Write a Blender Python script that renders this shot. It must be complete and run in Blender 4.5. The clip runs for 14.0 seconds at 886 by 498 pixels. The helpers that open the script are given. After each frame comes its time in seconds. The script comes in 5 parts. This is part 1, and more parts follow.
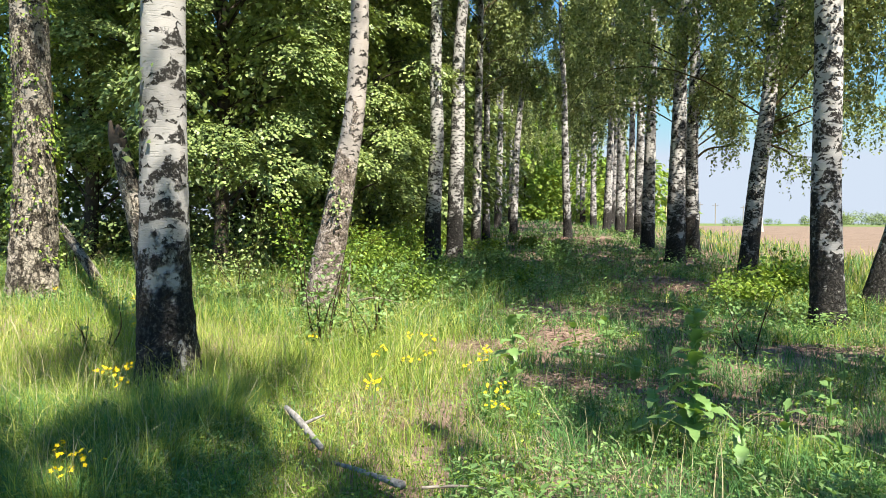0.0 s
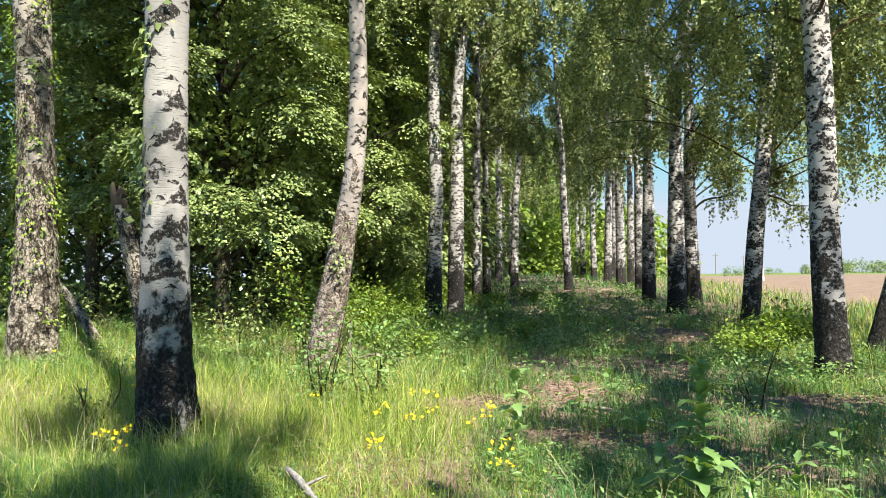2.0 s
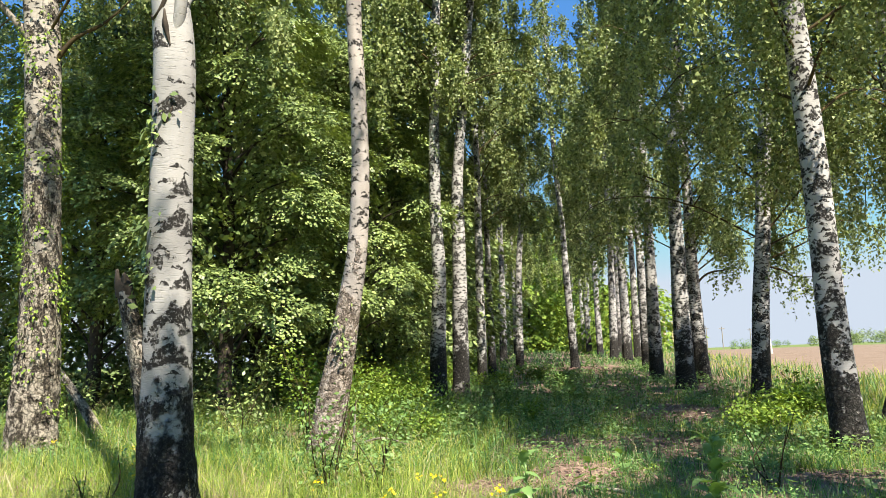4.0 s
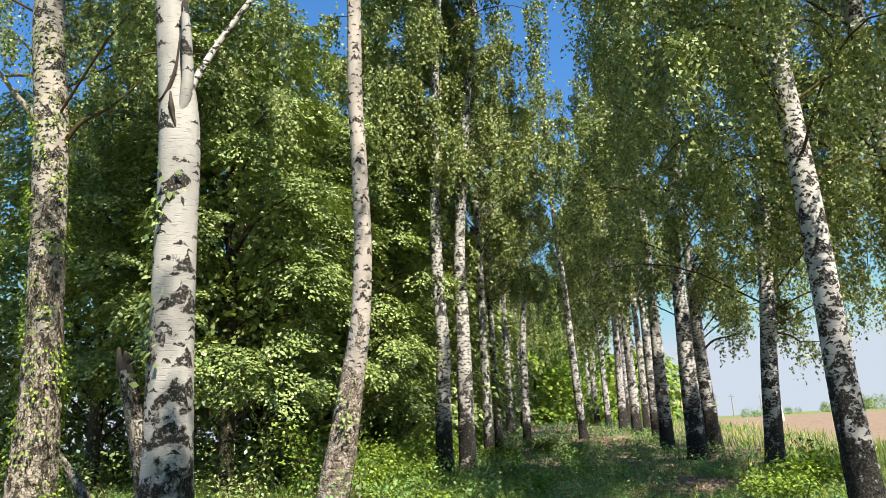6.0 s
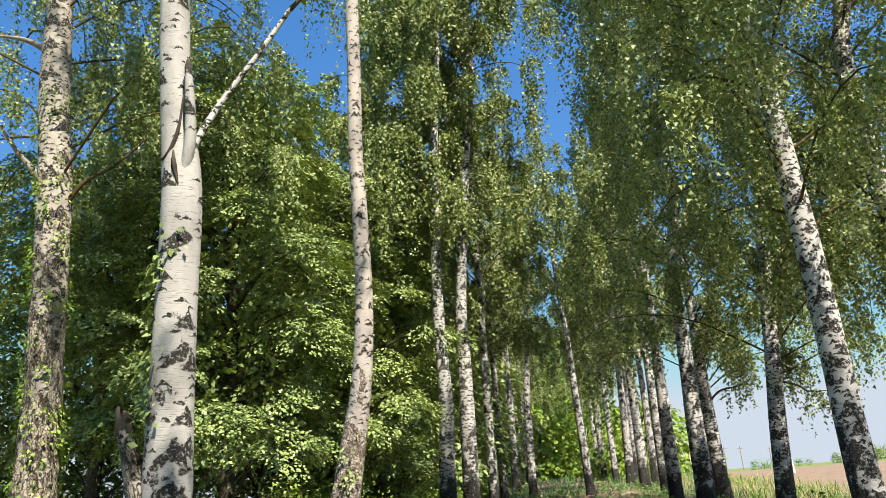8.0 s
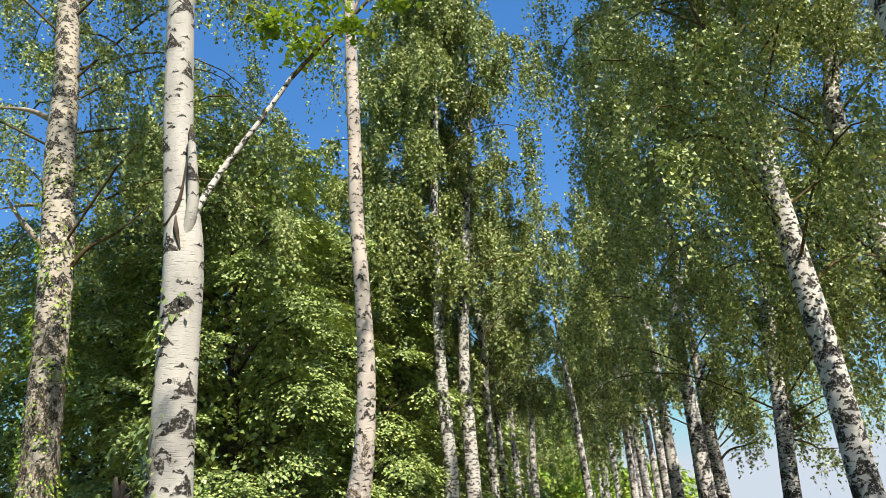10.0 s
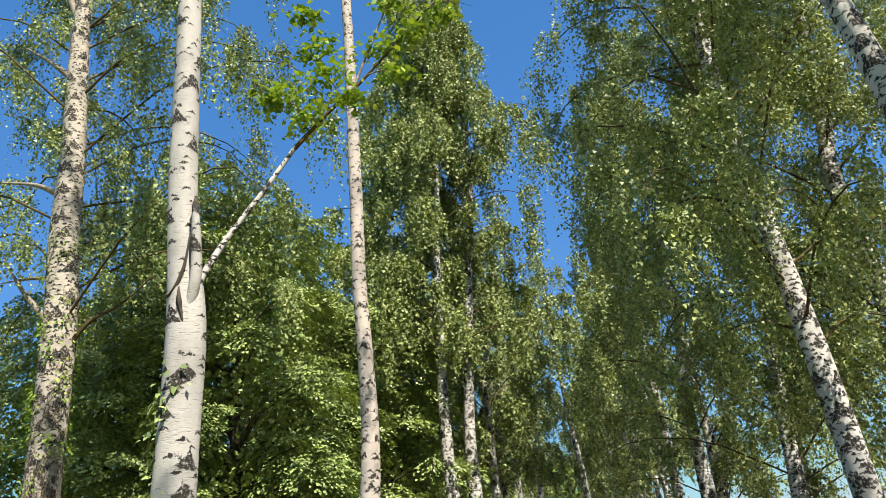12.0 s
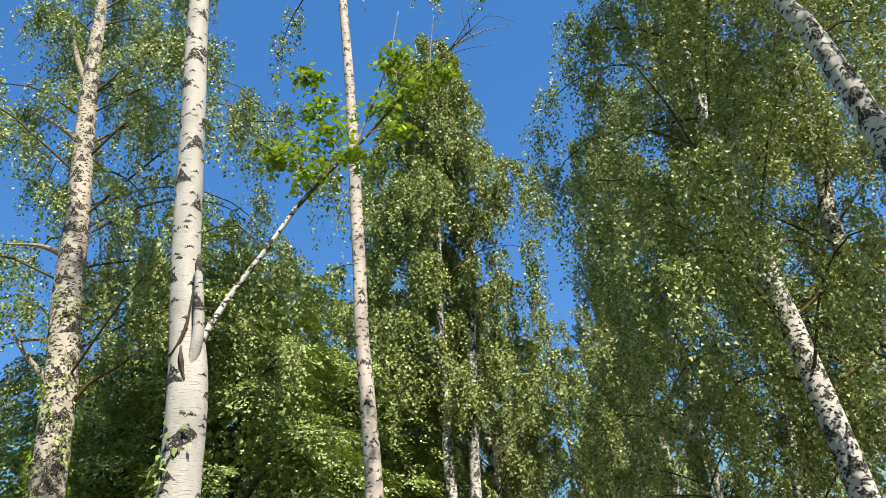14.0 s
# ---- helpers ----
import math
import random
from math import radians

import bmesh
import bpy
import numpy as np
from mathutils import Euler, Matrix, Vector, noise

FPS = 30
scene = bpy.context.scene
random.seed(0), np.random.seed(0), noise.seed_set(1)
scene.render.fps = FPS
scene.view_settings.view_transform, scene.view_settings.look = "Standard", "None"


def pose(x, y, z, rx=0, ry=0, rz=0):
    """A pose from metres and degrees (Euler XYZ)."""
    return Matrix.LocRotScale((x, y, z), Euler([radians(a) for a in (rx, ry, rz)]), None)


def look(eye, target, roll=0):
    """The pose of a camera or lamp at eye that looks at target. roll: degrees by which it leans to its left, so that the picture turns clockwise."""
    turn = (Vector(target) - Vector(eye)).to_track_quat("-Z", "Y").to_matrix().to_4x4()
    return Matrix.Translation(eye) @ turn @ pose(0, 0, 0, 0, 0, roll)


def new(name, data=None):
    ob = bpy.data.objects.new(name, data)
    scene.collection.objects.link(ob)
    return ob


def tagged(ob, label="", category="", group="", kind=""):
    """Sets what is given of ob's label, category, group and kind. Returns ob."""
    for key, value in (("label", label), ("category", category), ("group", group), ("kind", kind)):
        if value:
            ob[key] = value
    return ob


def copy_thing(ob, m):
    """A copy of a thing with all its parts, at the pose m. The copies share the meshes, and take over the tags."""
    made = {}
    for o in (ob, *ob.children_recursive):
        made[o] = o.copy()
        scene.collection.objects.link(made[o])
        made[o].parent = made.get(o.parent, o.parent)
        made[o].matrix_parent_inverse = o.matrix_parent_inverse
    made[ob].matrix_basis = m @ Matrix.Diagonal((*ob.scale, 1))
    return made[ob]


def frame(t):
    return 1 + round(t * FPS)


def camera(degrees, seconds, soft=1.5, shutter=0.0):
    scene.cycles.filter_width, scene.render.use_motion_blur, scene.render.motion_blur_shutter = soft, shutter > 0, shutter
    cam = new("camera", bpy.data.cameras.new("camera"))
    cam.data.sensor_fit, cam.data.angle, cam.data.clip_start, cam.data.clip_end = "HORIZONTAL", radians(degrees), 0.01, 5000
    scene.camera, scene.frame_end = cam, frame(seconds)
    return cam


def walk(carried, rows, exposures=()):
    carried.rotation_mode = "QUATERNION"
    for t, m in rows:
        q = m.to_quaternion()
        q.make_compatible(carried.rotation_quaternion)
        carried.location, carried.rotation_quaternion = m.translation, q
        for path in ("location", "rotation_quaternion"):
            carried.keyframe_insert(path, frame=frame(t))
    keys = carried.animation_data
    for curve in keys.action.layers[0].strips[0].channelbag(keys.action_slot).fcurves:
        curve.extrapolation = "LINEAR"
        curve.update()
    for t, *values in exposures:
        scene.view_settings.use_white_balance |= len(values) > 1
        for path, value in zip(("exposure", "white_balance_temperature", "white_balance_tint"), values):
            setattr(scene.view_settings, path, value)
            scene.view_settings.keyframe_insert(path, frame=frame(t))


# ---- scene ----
# ---- camera ----
cam = camera(61.73, 14.0, soft=0.55)
EYE = (0.0, 0.0, 1.55)
# seconds, tilt, turn, roll (degrees)
TURNS = ((0.0, -2.70, 7.20, 0.00), (0.5, -2.00, 7.19, -0.23), (1.0, -1.01, 7.20, -0.45), (1.5, 0.21, 7.20, -0.70),
         (2.0, 1.54, 7.22, -1.01), (2.5, 2.95, 7.25, -1.33), (3.0, 4.44, 7.27, -1.65), (5.5, 12.09, 7.24, -3.22),
         (6.0, 13.19, 7.21, -3.46), (6.5, 14.18, 7.16, -3.64), (7.0, 15.18, 7.11, -3.85), (7.5, 16.23, 7.07, -4.09),
         (8.0, 17.30, 7.01, -4.35), (10.5, 23.23, 6.62, -5.70), (11.0, 24.50, 6.54, -5.99), (11.5, 25.76, 6.43, -6.32),
         (12.0, 27.08, 6.34, -6.61), (12.5, 28.43, 6.22, -6.92), (13.0, 29.71, 6.11, -7.17), (13.5, 30.71, 6.03, -7.39),
         (14.0, 31.34, 5.97, -7.53))
PATH = [(t, pose(*EYE, 90 + p, 0, y) @ pose(0, 0, 0, 0, 0, r)) for t, p, y, r in TURNS]
walk(cam, PATH, ((0.0, 1.38, 6500, 10), (3.0, 1.35, 6550, 10), (6.0, 1.28, 6700, 10), (14.0, 1.27, 6750, 10)))

# ---- light ----
SUN_AZ, SUN_EL = math.atan2(0.6, -0.8), radians(53)     # azimuth from +y towards +x
sun_way = Vector((math.sin(SUN_AZ) * math.cos(SUN_EL), math.cos(SUN_AZ) * math.cos(SUN_EL), math.sin(SUN_EL)))
world = bpy.data.worlds.new("world")
scene.world = world
world.use_nodes = True
sky = world.node_tree.nodes.new("ShaderNodeTexSky")
sky.sky_type, sky.sun_disc = "NISHITA", False
sky.sun_elevation, sky.sun_rotation = SUN_EL, SUN_AZ
sky.altitude = 0
sky.air_density, sky.dust_density, sky.ozone_density = 0.9, 0.05, 6.0
back = world.node_tree.nodes["Background"]
back.inputs["Strength"].default_value = 0.155
rich = world.node_tree.nodes.new("ShaderNodeHueSaturation")
rich.inputs["Saturation"].default_value = 1.52
rich.inputs["Hue"].default_value = 0.508
even = world.node_tree.nodes.new("ShaderNodeGamma")
even.inputs["Gamma"].default_value = 0.62
world.node_tree.links.new(sky.outputs[0], even.inputs["Color"])
world.node_tree.links.new(even.outputs[0], rich.inputs["Color"])
# Caps the sky colour so that the bright horizon stays pale blue.
sky_cap = world.node_tree.nodes.new("ShaderNodeMix")
sky_cap.data_type, sky_cap.blend_type = "RGBA", "DARKEN"
sky_cap.inputs[0].default_value, sky_cap.inputs[7].default_value = 1.0, (1.7, 1.95, 2.3, 1)
world.node_tree.links.new(rich.outputs[0], sky_cap.inputs[6])
world.node_tree.links.new(sky_cap.outputs[2], back.inputs["Color"])
sun = new("sun", bpy.data.lights.new("sun", "SUN"))
sun.data.energy, sun.data.angle, sun.data.color = 5.0, radians(0.53), (1.0, 0.92, 0.78)
sun.matrix_world = look(sun_way * 100, (0, 0, 0))


# ---- materials ----
class Mat:
    """A small builder of node materials."""

    def __init__(self, name, rough=0.85):
        self.m = bpy.data.materials.new(name)
        self.m.use_nodes = True
        self.t = self.m.node_tree
        self.out = self.t.nodes["Material Output"]
        self.bsdf = self.t.nodes["Principled BSDF"]
        self.bsdf.inputs["Roughness"].default_value = rough
        self.bsdf.inputs["Specular IOR Level"].default_value = 0.25

    def node(self, kind, **sets):
        n = self.t.nodes.new(kind)
        for k, v in sets.items():
            n.inputs[k.replace("_", " ")].default_value = v
        return n

    def link(self, a, b):
        self.t.links.new(a, b)

    def put(self, value, socket):
        if isinstance(value, (int, float, tuple)):
            socket.default_value = value
        else:
            self.link(value, socket)

    def math(self, op, a, b=0.0, c=0.0, clamp=False):
        n = self.t.nodes.new("ShaderNodeMath")
        n.operation, n.use_clamp = op, clamp
        for v, s in zip((a, b, c), n.inputs):
            self.put(v, s)
        return n.outputs[0]

    def step(self, value, lo, hi, a=0.0, b=1.0):
        n = self.t.nodes.new("ShaderNodeMapRange")
        n.interpolation_type = "SMOOTHSTEP"
        self.put(value, n.inputs["Value"])
        for k, v in (("From Min", lo), ("From Max", hi), ("To Min", a), ("To Max", b)):
            n.inputs[k].default_value = v
        return n.outputs["Result"]

    def coords(self, which="Object"):
        return self.t.nodes.new("ShaderNodeTexCoord").outputs[which]

    def scaled(self, vector, x, y, z):
        n = self.t.nodes.new("ShaderNodeMapping")
        self.link(vector, n.inputs["Vector"])
        n.inputs["Scale"].default_value = (x, y, z)
        return n.outputs[0]

    def noise(self, vector, scale, detail=3.0, rough=0.55):
        n = self.node("ShaderNodeTexNoise", Scale=scale, Detail=detail, Roughness=rough)
        self.link(vector, n.inputs["Vector"])
        return n.outputs["Fac"]

    def ramp(self, value, *stops):
        n = self.t.nodes.new("ShaderNodeValToRGB")
        self.link(value, n.inputs[0])
        e = n.color_ramp.elements
        while len(e) < len(stops):
            e.new(0.5)
        for s, (at, c) in zip(e, stops):
            s.position, s.color = at, (*c, 1)
        return n.outputs[0]

    def mix(self, fac, a, b, blend="MIX"):
        n = self.t.nodes.new("ShaderNodeMix")
        n.data_type, n.blend_type = "RGBA", blend
        self.put(fac, n.inputs[0])
        for v, s in ((a, n.inputs[6]), (b, n.inputs[7])):
            self.put((*v, 1) if isinstance(v, tuple) else v, s)
        return n.outputs[2]

    def bump(self, height, strength=0.5, distance=0.01):
        n = self.node("ShaderNodeBump", Strength=strength, Distance=distance)
        self.link(height, n.inputs["Height"])
        self.link(n.outputs[0], self.bsdf.inputs["Normal"])

    def done(self, colour):
        self.put((*colour, 1) if isinstance(colour, tuple) else colour, self.bsdf.inputs["Base Color"])
        return self.m


def birch_bark(name, rough_to, white=(0.38, 0.37, 0.355), marks=0.75, spread=0.6, fissure=(0.05, 0.047, 0.043), ridge=(0.22, 0.205, 0.185), more=1.0, flakes=0.57, cracks=0.65, coarse=1.0, small=0.8, flake_col=(0.36, 0.35, 0.33), flake_uv=(13, 8), lines=0.35):
    """White bark with black chevrons and fine lenticels, turning to dark fissured bark below about rough_to metres."""
    k = Mat(name, 0.8)
    uv = k.coords("UV")
    sep = k.t.nodes.new("ShaderNodeSeparateXYZ")
    k.link(uv, sep.inputs[0])
    height = sep.outputs["Y"]
    warp = k.t.nodes.new("ShaderNodeVectorMath")
    warp.operation = "MULTIPLY_ADD"
    wn = k.node("ShaderNodeTexNoise", Scale=9.0, Detail=6.0, Roughness=0.65)
    k.link(uv, wn.inputs["Vector"])
    k.link(wn.outputs["Color"], warp.inputs[0])
    warp.inputs[1].default_value = (0.16, 0.13, 0.0)
    k.link(uv, warp.inputs[2])

    def chevrons(su, sv, off, wide, thick, keep):
        vo = k.t.nodes.new("ShaderNodeTexVoronoi")
        vo.voronoi_dimensions = "2D"
        vo.inputs["Scale"].default_value = 1.0
        mp = k.t.nodes.new("ShaderNodeMapping")
        k.link(warp.outputs[0], mp.inputs["Vector"])
        mp.inputs["Scale"].default_value = (su, sv, 1)
        mp.inputs["Location"].default_value = (off, off * 1.7, 0)
        k.link(mp.outputs[0], vo.inputs["Vector"])
        d = k.t.nodes.new("ShaderNodeVectorMath")
        d.operation = "SUBTRACT"
        k.link(mp.outputs[0], d.inputs[0])
        k.link(vo.outputs["Position"], d.inputs[1])
        s = k.t.nodes.new("ShaderNodeSeparateXYZ")
        k.link(d.outputs[0], s.inputs[0])
        rnd = k.t.nodes.new("ShaderNodeSeparateXYZ")
        k.link(vo.outputs["Color"], rnd.inputs[0])
        side = k.math("ABSOLUTE", s.outputs["X"])
        line = k.math("ABSOLUTE", k.math("ADD", s.outputs["Y"], k.math("MULTIPLY", side, 0.75)))
        size = k.step(rnd.outputs["X"], 0.0, 1.0, 0.55, 1.25)
        room = k.math("MULTIPLY", k.math("SUBTRACT", 1.0, k.math("DIVIDE", side, k.math("MULTIPLY", size, wide))), thick)
        m = k.step(k.math("SUBTRACT", room, line), -0.02, 0.03)
        m = k.math("MULTIPLY", m, k.step(rnd.outputs["Y"], 1 - keep - 0.01, 1 - keep + 0.01))
        return k.math("MULTIPLY", m, k.step(grit, 0.36, 0.5))

    grit = k.noise(k.scaled(uv, 34, 26, 1), 1.0, 4.0, 0.7)

    dark = k.math("MAXIMUM", chevrons(4.6 * coarse, 4.0 * coarse, 3.1, 0.5, 0.17 * more, marks), chevrons(9.0, 13.0, 8.7, 0.55, 0.17 * more, marks * small))
    blot = k.noise(k.scaled(uv, 4.6, 2.6, 1), 1.0, 6.0, 0.7)
    blot = k.step(k.math("SUBTRACT", blot, k.math("MULTIPLY", k.step(height, 1.5, 6.0), 0.18)), 0.545, 0.585)
    dark = k.math("MAXIMUM", dark, k.math("MULTIPLY", blot, k.step(grit, 0.3, 0.55)))
    dash = k.noise(k.scaled(uv, 9, 95, 1), 1.0, 2.0)
    dash = k.step(dash, 0.57, 0.68)
    stain = k.noise(k.scaled(uv, 2.2, 1.4, 1), 1.0, 5.0, 0.6)
    fine = k.noise(k.scaled(uv, 60, 140, 1), 1.0, 3.0)
    pale = k.ramp(stain, (0.3, tuple(c * 0.6 for c in white)), (0.56, white), (0.8, (white[0] * 1.06, white[1] * 1.01, white[2] * 0.95)))
    pale = k.mix(k.math("MULTIPLY", dash, lines), pale, (0.2, 0.17, 0.15))
    pale = k.mix(k.math("MULTIPLY", fine, 0.25), pale, (0.45, 0.42, 0.39))
    cells = k.t.nodes.new("ShaderNodeTexVoronoi")
    cells.voronoi_dimensions, cells.feature = "2D", "DISTANCE_TO_EDGE"
    cells.inputs["Scale"].default_value = 1.0
    k.link(k.scaled(warp.outputs[0], 24, 10, 1), cells.inputs["Vector"])
    crack = k.step(cells.outputs["Distance"], 0.01, 0.2)
    grain = k.noise(k.scaled(uv, 42, 22, 1), 1.0, 6.0, 0.75)
    plate = k.ramp(grain, (0.36, tuple(c * 0.45 for c in fissure)), (0.5, fissure), (0.66, ridge))
    flake = k.step(k.noise(k.scaled(uv, flake_uv[0], flake_uv[1], 1), 1.0, 6.0, 0.75), flakes, flakes + 0.04)
    plate = k.mix(k.math("MULTIPLY", flake, 0.85), plate, flake_col)
    rough_col = k.mix(k.math("MULTIPLY", k.math("SUBTRACT", 1.0, crack), cracks), plate, (0.014, 0.012, 0.011))
    ridges = k.math("ADD", k.math("MULTIPLY", crack, 0.7), k.math("MULTIPLY", grain, 0.5))
    reach = k.math("ADD", k.math("DIVIDE", k.math("SUBTRACT", rough_to, height), spread), k.math("MULTIPLY", k.math("SUBTRACT", stain, 0.5), 5.5))
    reach = k.math("ADD", reach, k.math("MULTIPLY", k.math("SUBTRACT", k.noise(k.scaled(uv, 9, 5, 1), 1.0, 4.0), 0.5), 3.0))
    base = k.step(reach, -0.15, 0.35)
    col = k.mix(dark, pale, (0.022, 0.02, 0.018))
    col = k.mix(base, col, rough_col)
    rise = k.math("ADD", k.math("MULTIPLY", ridges, k.math("MULTIPLY", base, 3.5)), k.math("MULTIPLY", dark, 0.5))
    k.bump(k.math("ADD", rise, k.math("ADD", k.math("MULTIPLY", fine, 0.15), k.math("MULTIPLY", dash, -0.25))), 0.8, 0.02)
    return k.done(col)


def leaf_mat(name, dark, light, yellow, thin=0.42, gloss=0.55, sheen=0.15):
    """A leaf: matt and slightly waxy above, with sunlight coming through it."""
    k = Mat(name, gloss)
    geo = k.t.nodes.new("ShaderNodeNewGeometry")
    rnd = geo.outputs["Random Per Island"]
    patch = k.noise(k.coords("Object"), 0.55, 3.0)
    mixed = k.math("ADD", k.math("MULTIPLY", rnd, 0.62), k.math("MULTIPLY", patch, 0.4))
    col = k.ramp(mixed, (0.24, dark), (0.6, light), (0.92, yellow))
    tr = k.t.nodes.new("ShaderNodeBsdfTranslucent")
    through_col = k.mix(1.0, col, (1.35 * thin, 1.25 * thin, 0.4 * thin), "MULTIPLY")
    k.link(through_col, tr.inputs["Color"])
    ms = k.t.nodes.new("ShaderNodeAddShader")
    k.link(k.bsdf.outputs[0], ms.inputs[0])
    k.link(tr.outputs[0], ms.inputs[1])
    k.link(ms.outputs[0], k.out.inputs["Surface"])
    k.bsdf.inputs["Specular IOR Level"].default_value = sheen
    return k.done(col)


def wood_mat(name, a, b, scale=8.0):
    k = Mat(name, 0.9)
    co = k.coords("Object")
    n = k.noise(co, scale, 6.0, 0.65)
    k.bump(n, 0.6, 0.01)
    return k.done(k.ramp(n, (0.3, a), (0.7, b)))


def soil_mat(name, cols, fine=60.0, relief=0.02):
    k = Mat(name, 0.95)
    co = k.coords("Object")
    big = k.noise(co, 0.9, 5.0, 0.6)
    small = k.noise(co, fine, 6.0, 0.7)
    mid = k.noise(co, 9.0, 5.0, 0.65)
    v = k.math("ADD", k.math("ADD", k.math("MULTIPLY", big, 0.4), k.math("MULTIPLY", small, 0.35)), k.math("MULTIPLY", mid, 0.3))
    k.bump(k.math("ADD", small, mid), 0.8, relief)
    return k.done(k.ramp(v, *[(0.36 + 0.32 * i / (len(cols) - 1), c) for i, c in enumerate(cols)]))


BARK = birch_bark("birch_bark", 1.2, white=(0.47, 0.465, 0.46), coarse=0.75, more=1.7, small=0.95, marks=0.9, fissure=(0.035, 0.033, 0.03), ridge=(0.15, 0.14, 0.13), flakes=0.6)
BARK_CLEAN = birch_bark("birch_bark_clean", 1.25, lines=0.14, coarse=0.62, small=0.42, flakes=0.57, white=(0.345, 0.34, 0.335), marks=0.72, more=1.4, spread=0.7, fissure=(0.03, 0.027, 0.025), ridge=(0.13, 0.12, 0.11), flake_col=(0.4, 0.385, 0.36), flake_uv=(6, 2.4))
BARK_PINK = birch_bark("birch_bark_pink", 2.6, flakes=0.5, cracks=0.2, white=(0.4, 0.36, 0.335), marks=0.65, spread=0.8, fissure=(0.18, 0.145, 0.12), ridge=(0.4, 0.34, 0.29), flake_col=(0.5, 0.43, 0.38))
BARK_OLD = birch_bark("birch_bark_old", 5.2, coarse=0.6, flakes=0.475, cracks=0.5, white=(0.37, 0.337, 0.29), marks=1.0, more=1.7, small=0.9, spread=2.6, fissure=(0.06, 0.05, 0.038), ridge=(0.28, 0.24, 0.19), flake_col=(0.47, 0.42, 0.345), flake_uv=(9, 3.2))
BARK_DARK = birch_bark("birch_bark_shaggy", 1.6, coarse=0.7, fissure=(0.035, 0.033, 0.03), ridge=(0.15, 0.14, 0.13), flakes=0.6, white=(0.47, 0.465, 0.46), marks=1.0, spread=1.5, more=1.9, small=1.0, lines=0.2)
TWIG = wood_mat("twig_bark", (0.03, 0.022, 0.017), (0.1, 0.075, 0.026))
LIMB = wood_mat("limb_bark", (0.09, 0.075, 0.06), (0.34, 0.3, 0.26), 14.0)
BROWN_BARK = wood_mat("brown_bark", (0.022, 0.018, 0.014), (0.085, 0.068, 0.054))
DEAD = wood_mat("dead_wood", (0.14, 0.11, 0.09), (0.4, 0.36, 0.31), 12.0)
PEELED = wood_mat("peeled_birch", (0.06, 0.055, 0.048), (0.44, 0.42, 0.39), 22.0)
CHIP = wood_mat("wood_litter", (0.1, 0.06, 0.045), (0.42, 0.3, 0.235), 5.0)
BIRCH_LEAF = leaf_mat("birch_leaf", (0.08, 0.116, 0.036), (0.205, 0.255, 0.09), (0.31, 0.345, 0.145), 0.15, 0.5, 0.25)
BROAD_LEAF = leaf_mat("broad_leaf", (0.085, 0.13, 0.042), (0.225, 0.3, 0.095), (0.33, 0.4, 0.15), 0.15, 0.45, 0.45)
BRIGHT_LEAF = leaf_mat("bright_leaf", (0.07, 0.13, 0.02), (0.16, 0.24, 0.04), (0.26, 0.32, 0.07), 0.36)
HERB_LEAF = leaf_mat("herb_leaf", (0.085, 0.16, 0.05), (0.14, 0.235, 0.075), (0.21, 0.31, 0.11), 0.34, 0.45, 0.3)
GRASS = leaf_mat("grass_blade", (0.07, 0.14, 0.024), (0.17, 0.26, 0.045), (0.4, 0.4, 0.12), 0.4, 0.5)
LUSH_GRASS = leaf_mat("lush_grass_blade", (0.035, 0.105, 0.034), (0.085, 0.19, 0.062), (0.16, 0.26, 0.09), 0.34, 0.5)
# Yellower than GRASS: sunlight put into the colour, besides dry pale field-edge blades.
GRASS_PALE_SUNLIT = leaf_mat("pale_sunlit_grass_blade", (0.12, 0.17, 0.032), (0.28, 0.33, 0.065), (0.5, 0.47, 0.18), 0.42, 0.5)
STRAW = wood_mat("straw", (0.3, 0.26, 0.14), (0.5, 0.46, 0.28))
PETAL = Mat("yellow_petal", 0.6).done((0.85, 0.6, 0.01))
SOIL = soil_mat("forest_soil", ((0.05, 0.034, 0.025), (0.16, 0.105, 0.08), (0.31, 0.22, 0.17), (0.15, 0.14, 0.07)))
FIELD = soil_mat("ploughed_field", ((0.15, 0.105, 0.075), (0.22, 0.16, 0.115), (0.29, 0.215, 0.155)), 3.0, 0.05)
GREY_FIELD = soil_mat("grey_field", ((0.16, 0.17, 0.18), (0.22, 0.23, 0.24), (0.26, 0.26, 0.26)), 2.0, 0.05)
MEADOW = soil_mat("far_meadow", ((0.09, 0.13, 0.035), (0.14, 0.19, 0.05), (0.2, 0.23, 0.075)), 2.0, 0.05)
CONCRETE = wood_mat("pale_concrete", (0.5, 0.48, 0.44), (0.68, 0.66, 0.6), 6.0)
POST_WOOD = wood_mat("post_wood", (0.4, 0.34, 0.22), (0.6, 0.52, 0.34), 6.0)

# ---- ground ----
PATCHES = ((0.85, 11.3, 1.35, 1.45), (3.2, 15.6, 1.4, 1.7), (0.35, 6.8, 0.75, 0.5), (0.1, 8.9, 0.75, 0.6), (-0.75, 8.2, 0.5, 0.45),
           (3.6, 8.6, 0.9, 0.45), (1.6, 33.0, 2.2, 2.5), (-2.6, 18.9, 0.7, 0.7), (-3.9, 13.5, 1.2, 0.9))


def smooth(v, a, b):
    v = np.clip((np.asarray(v, float) - a) / (b - a), 0, 1)
    return v * v * (3 - 2 * v)


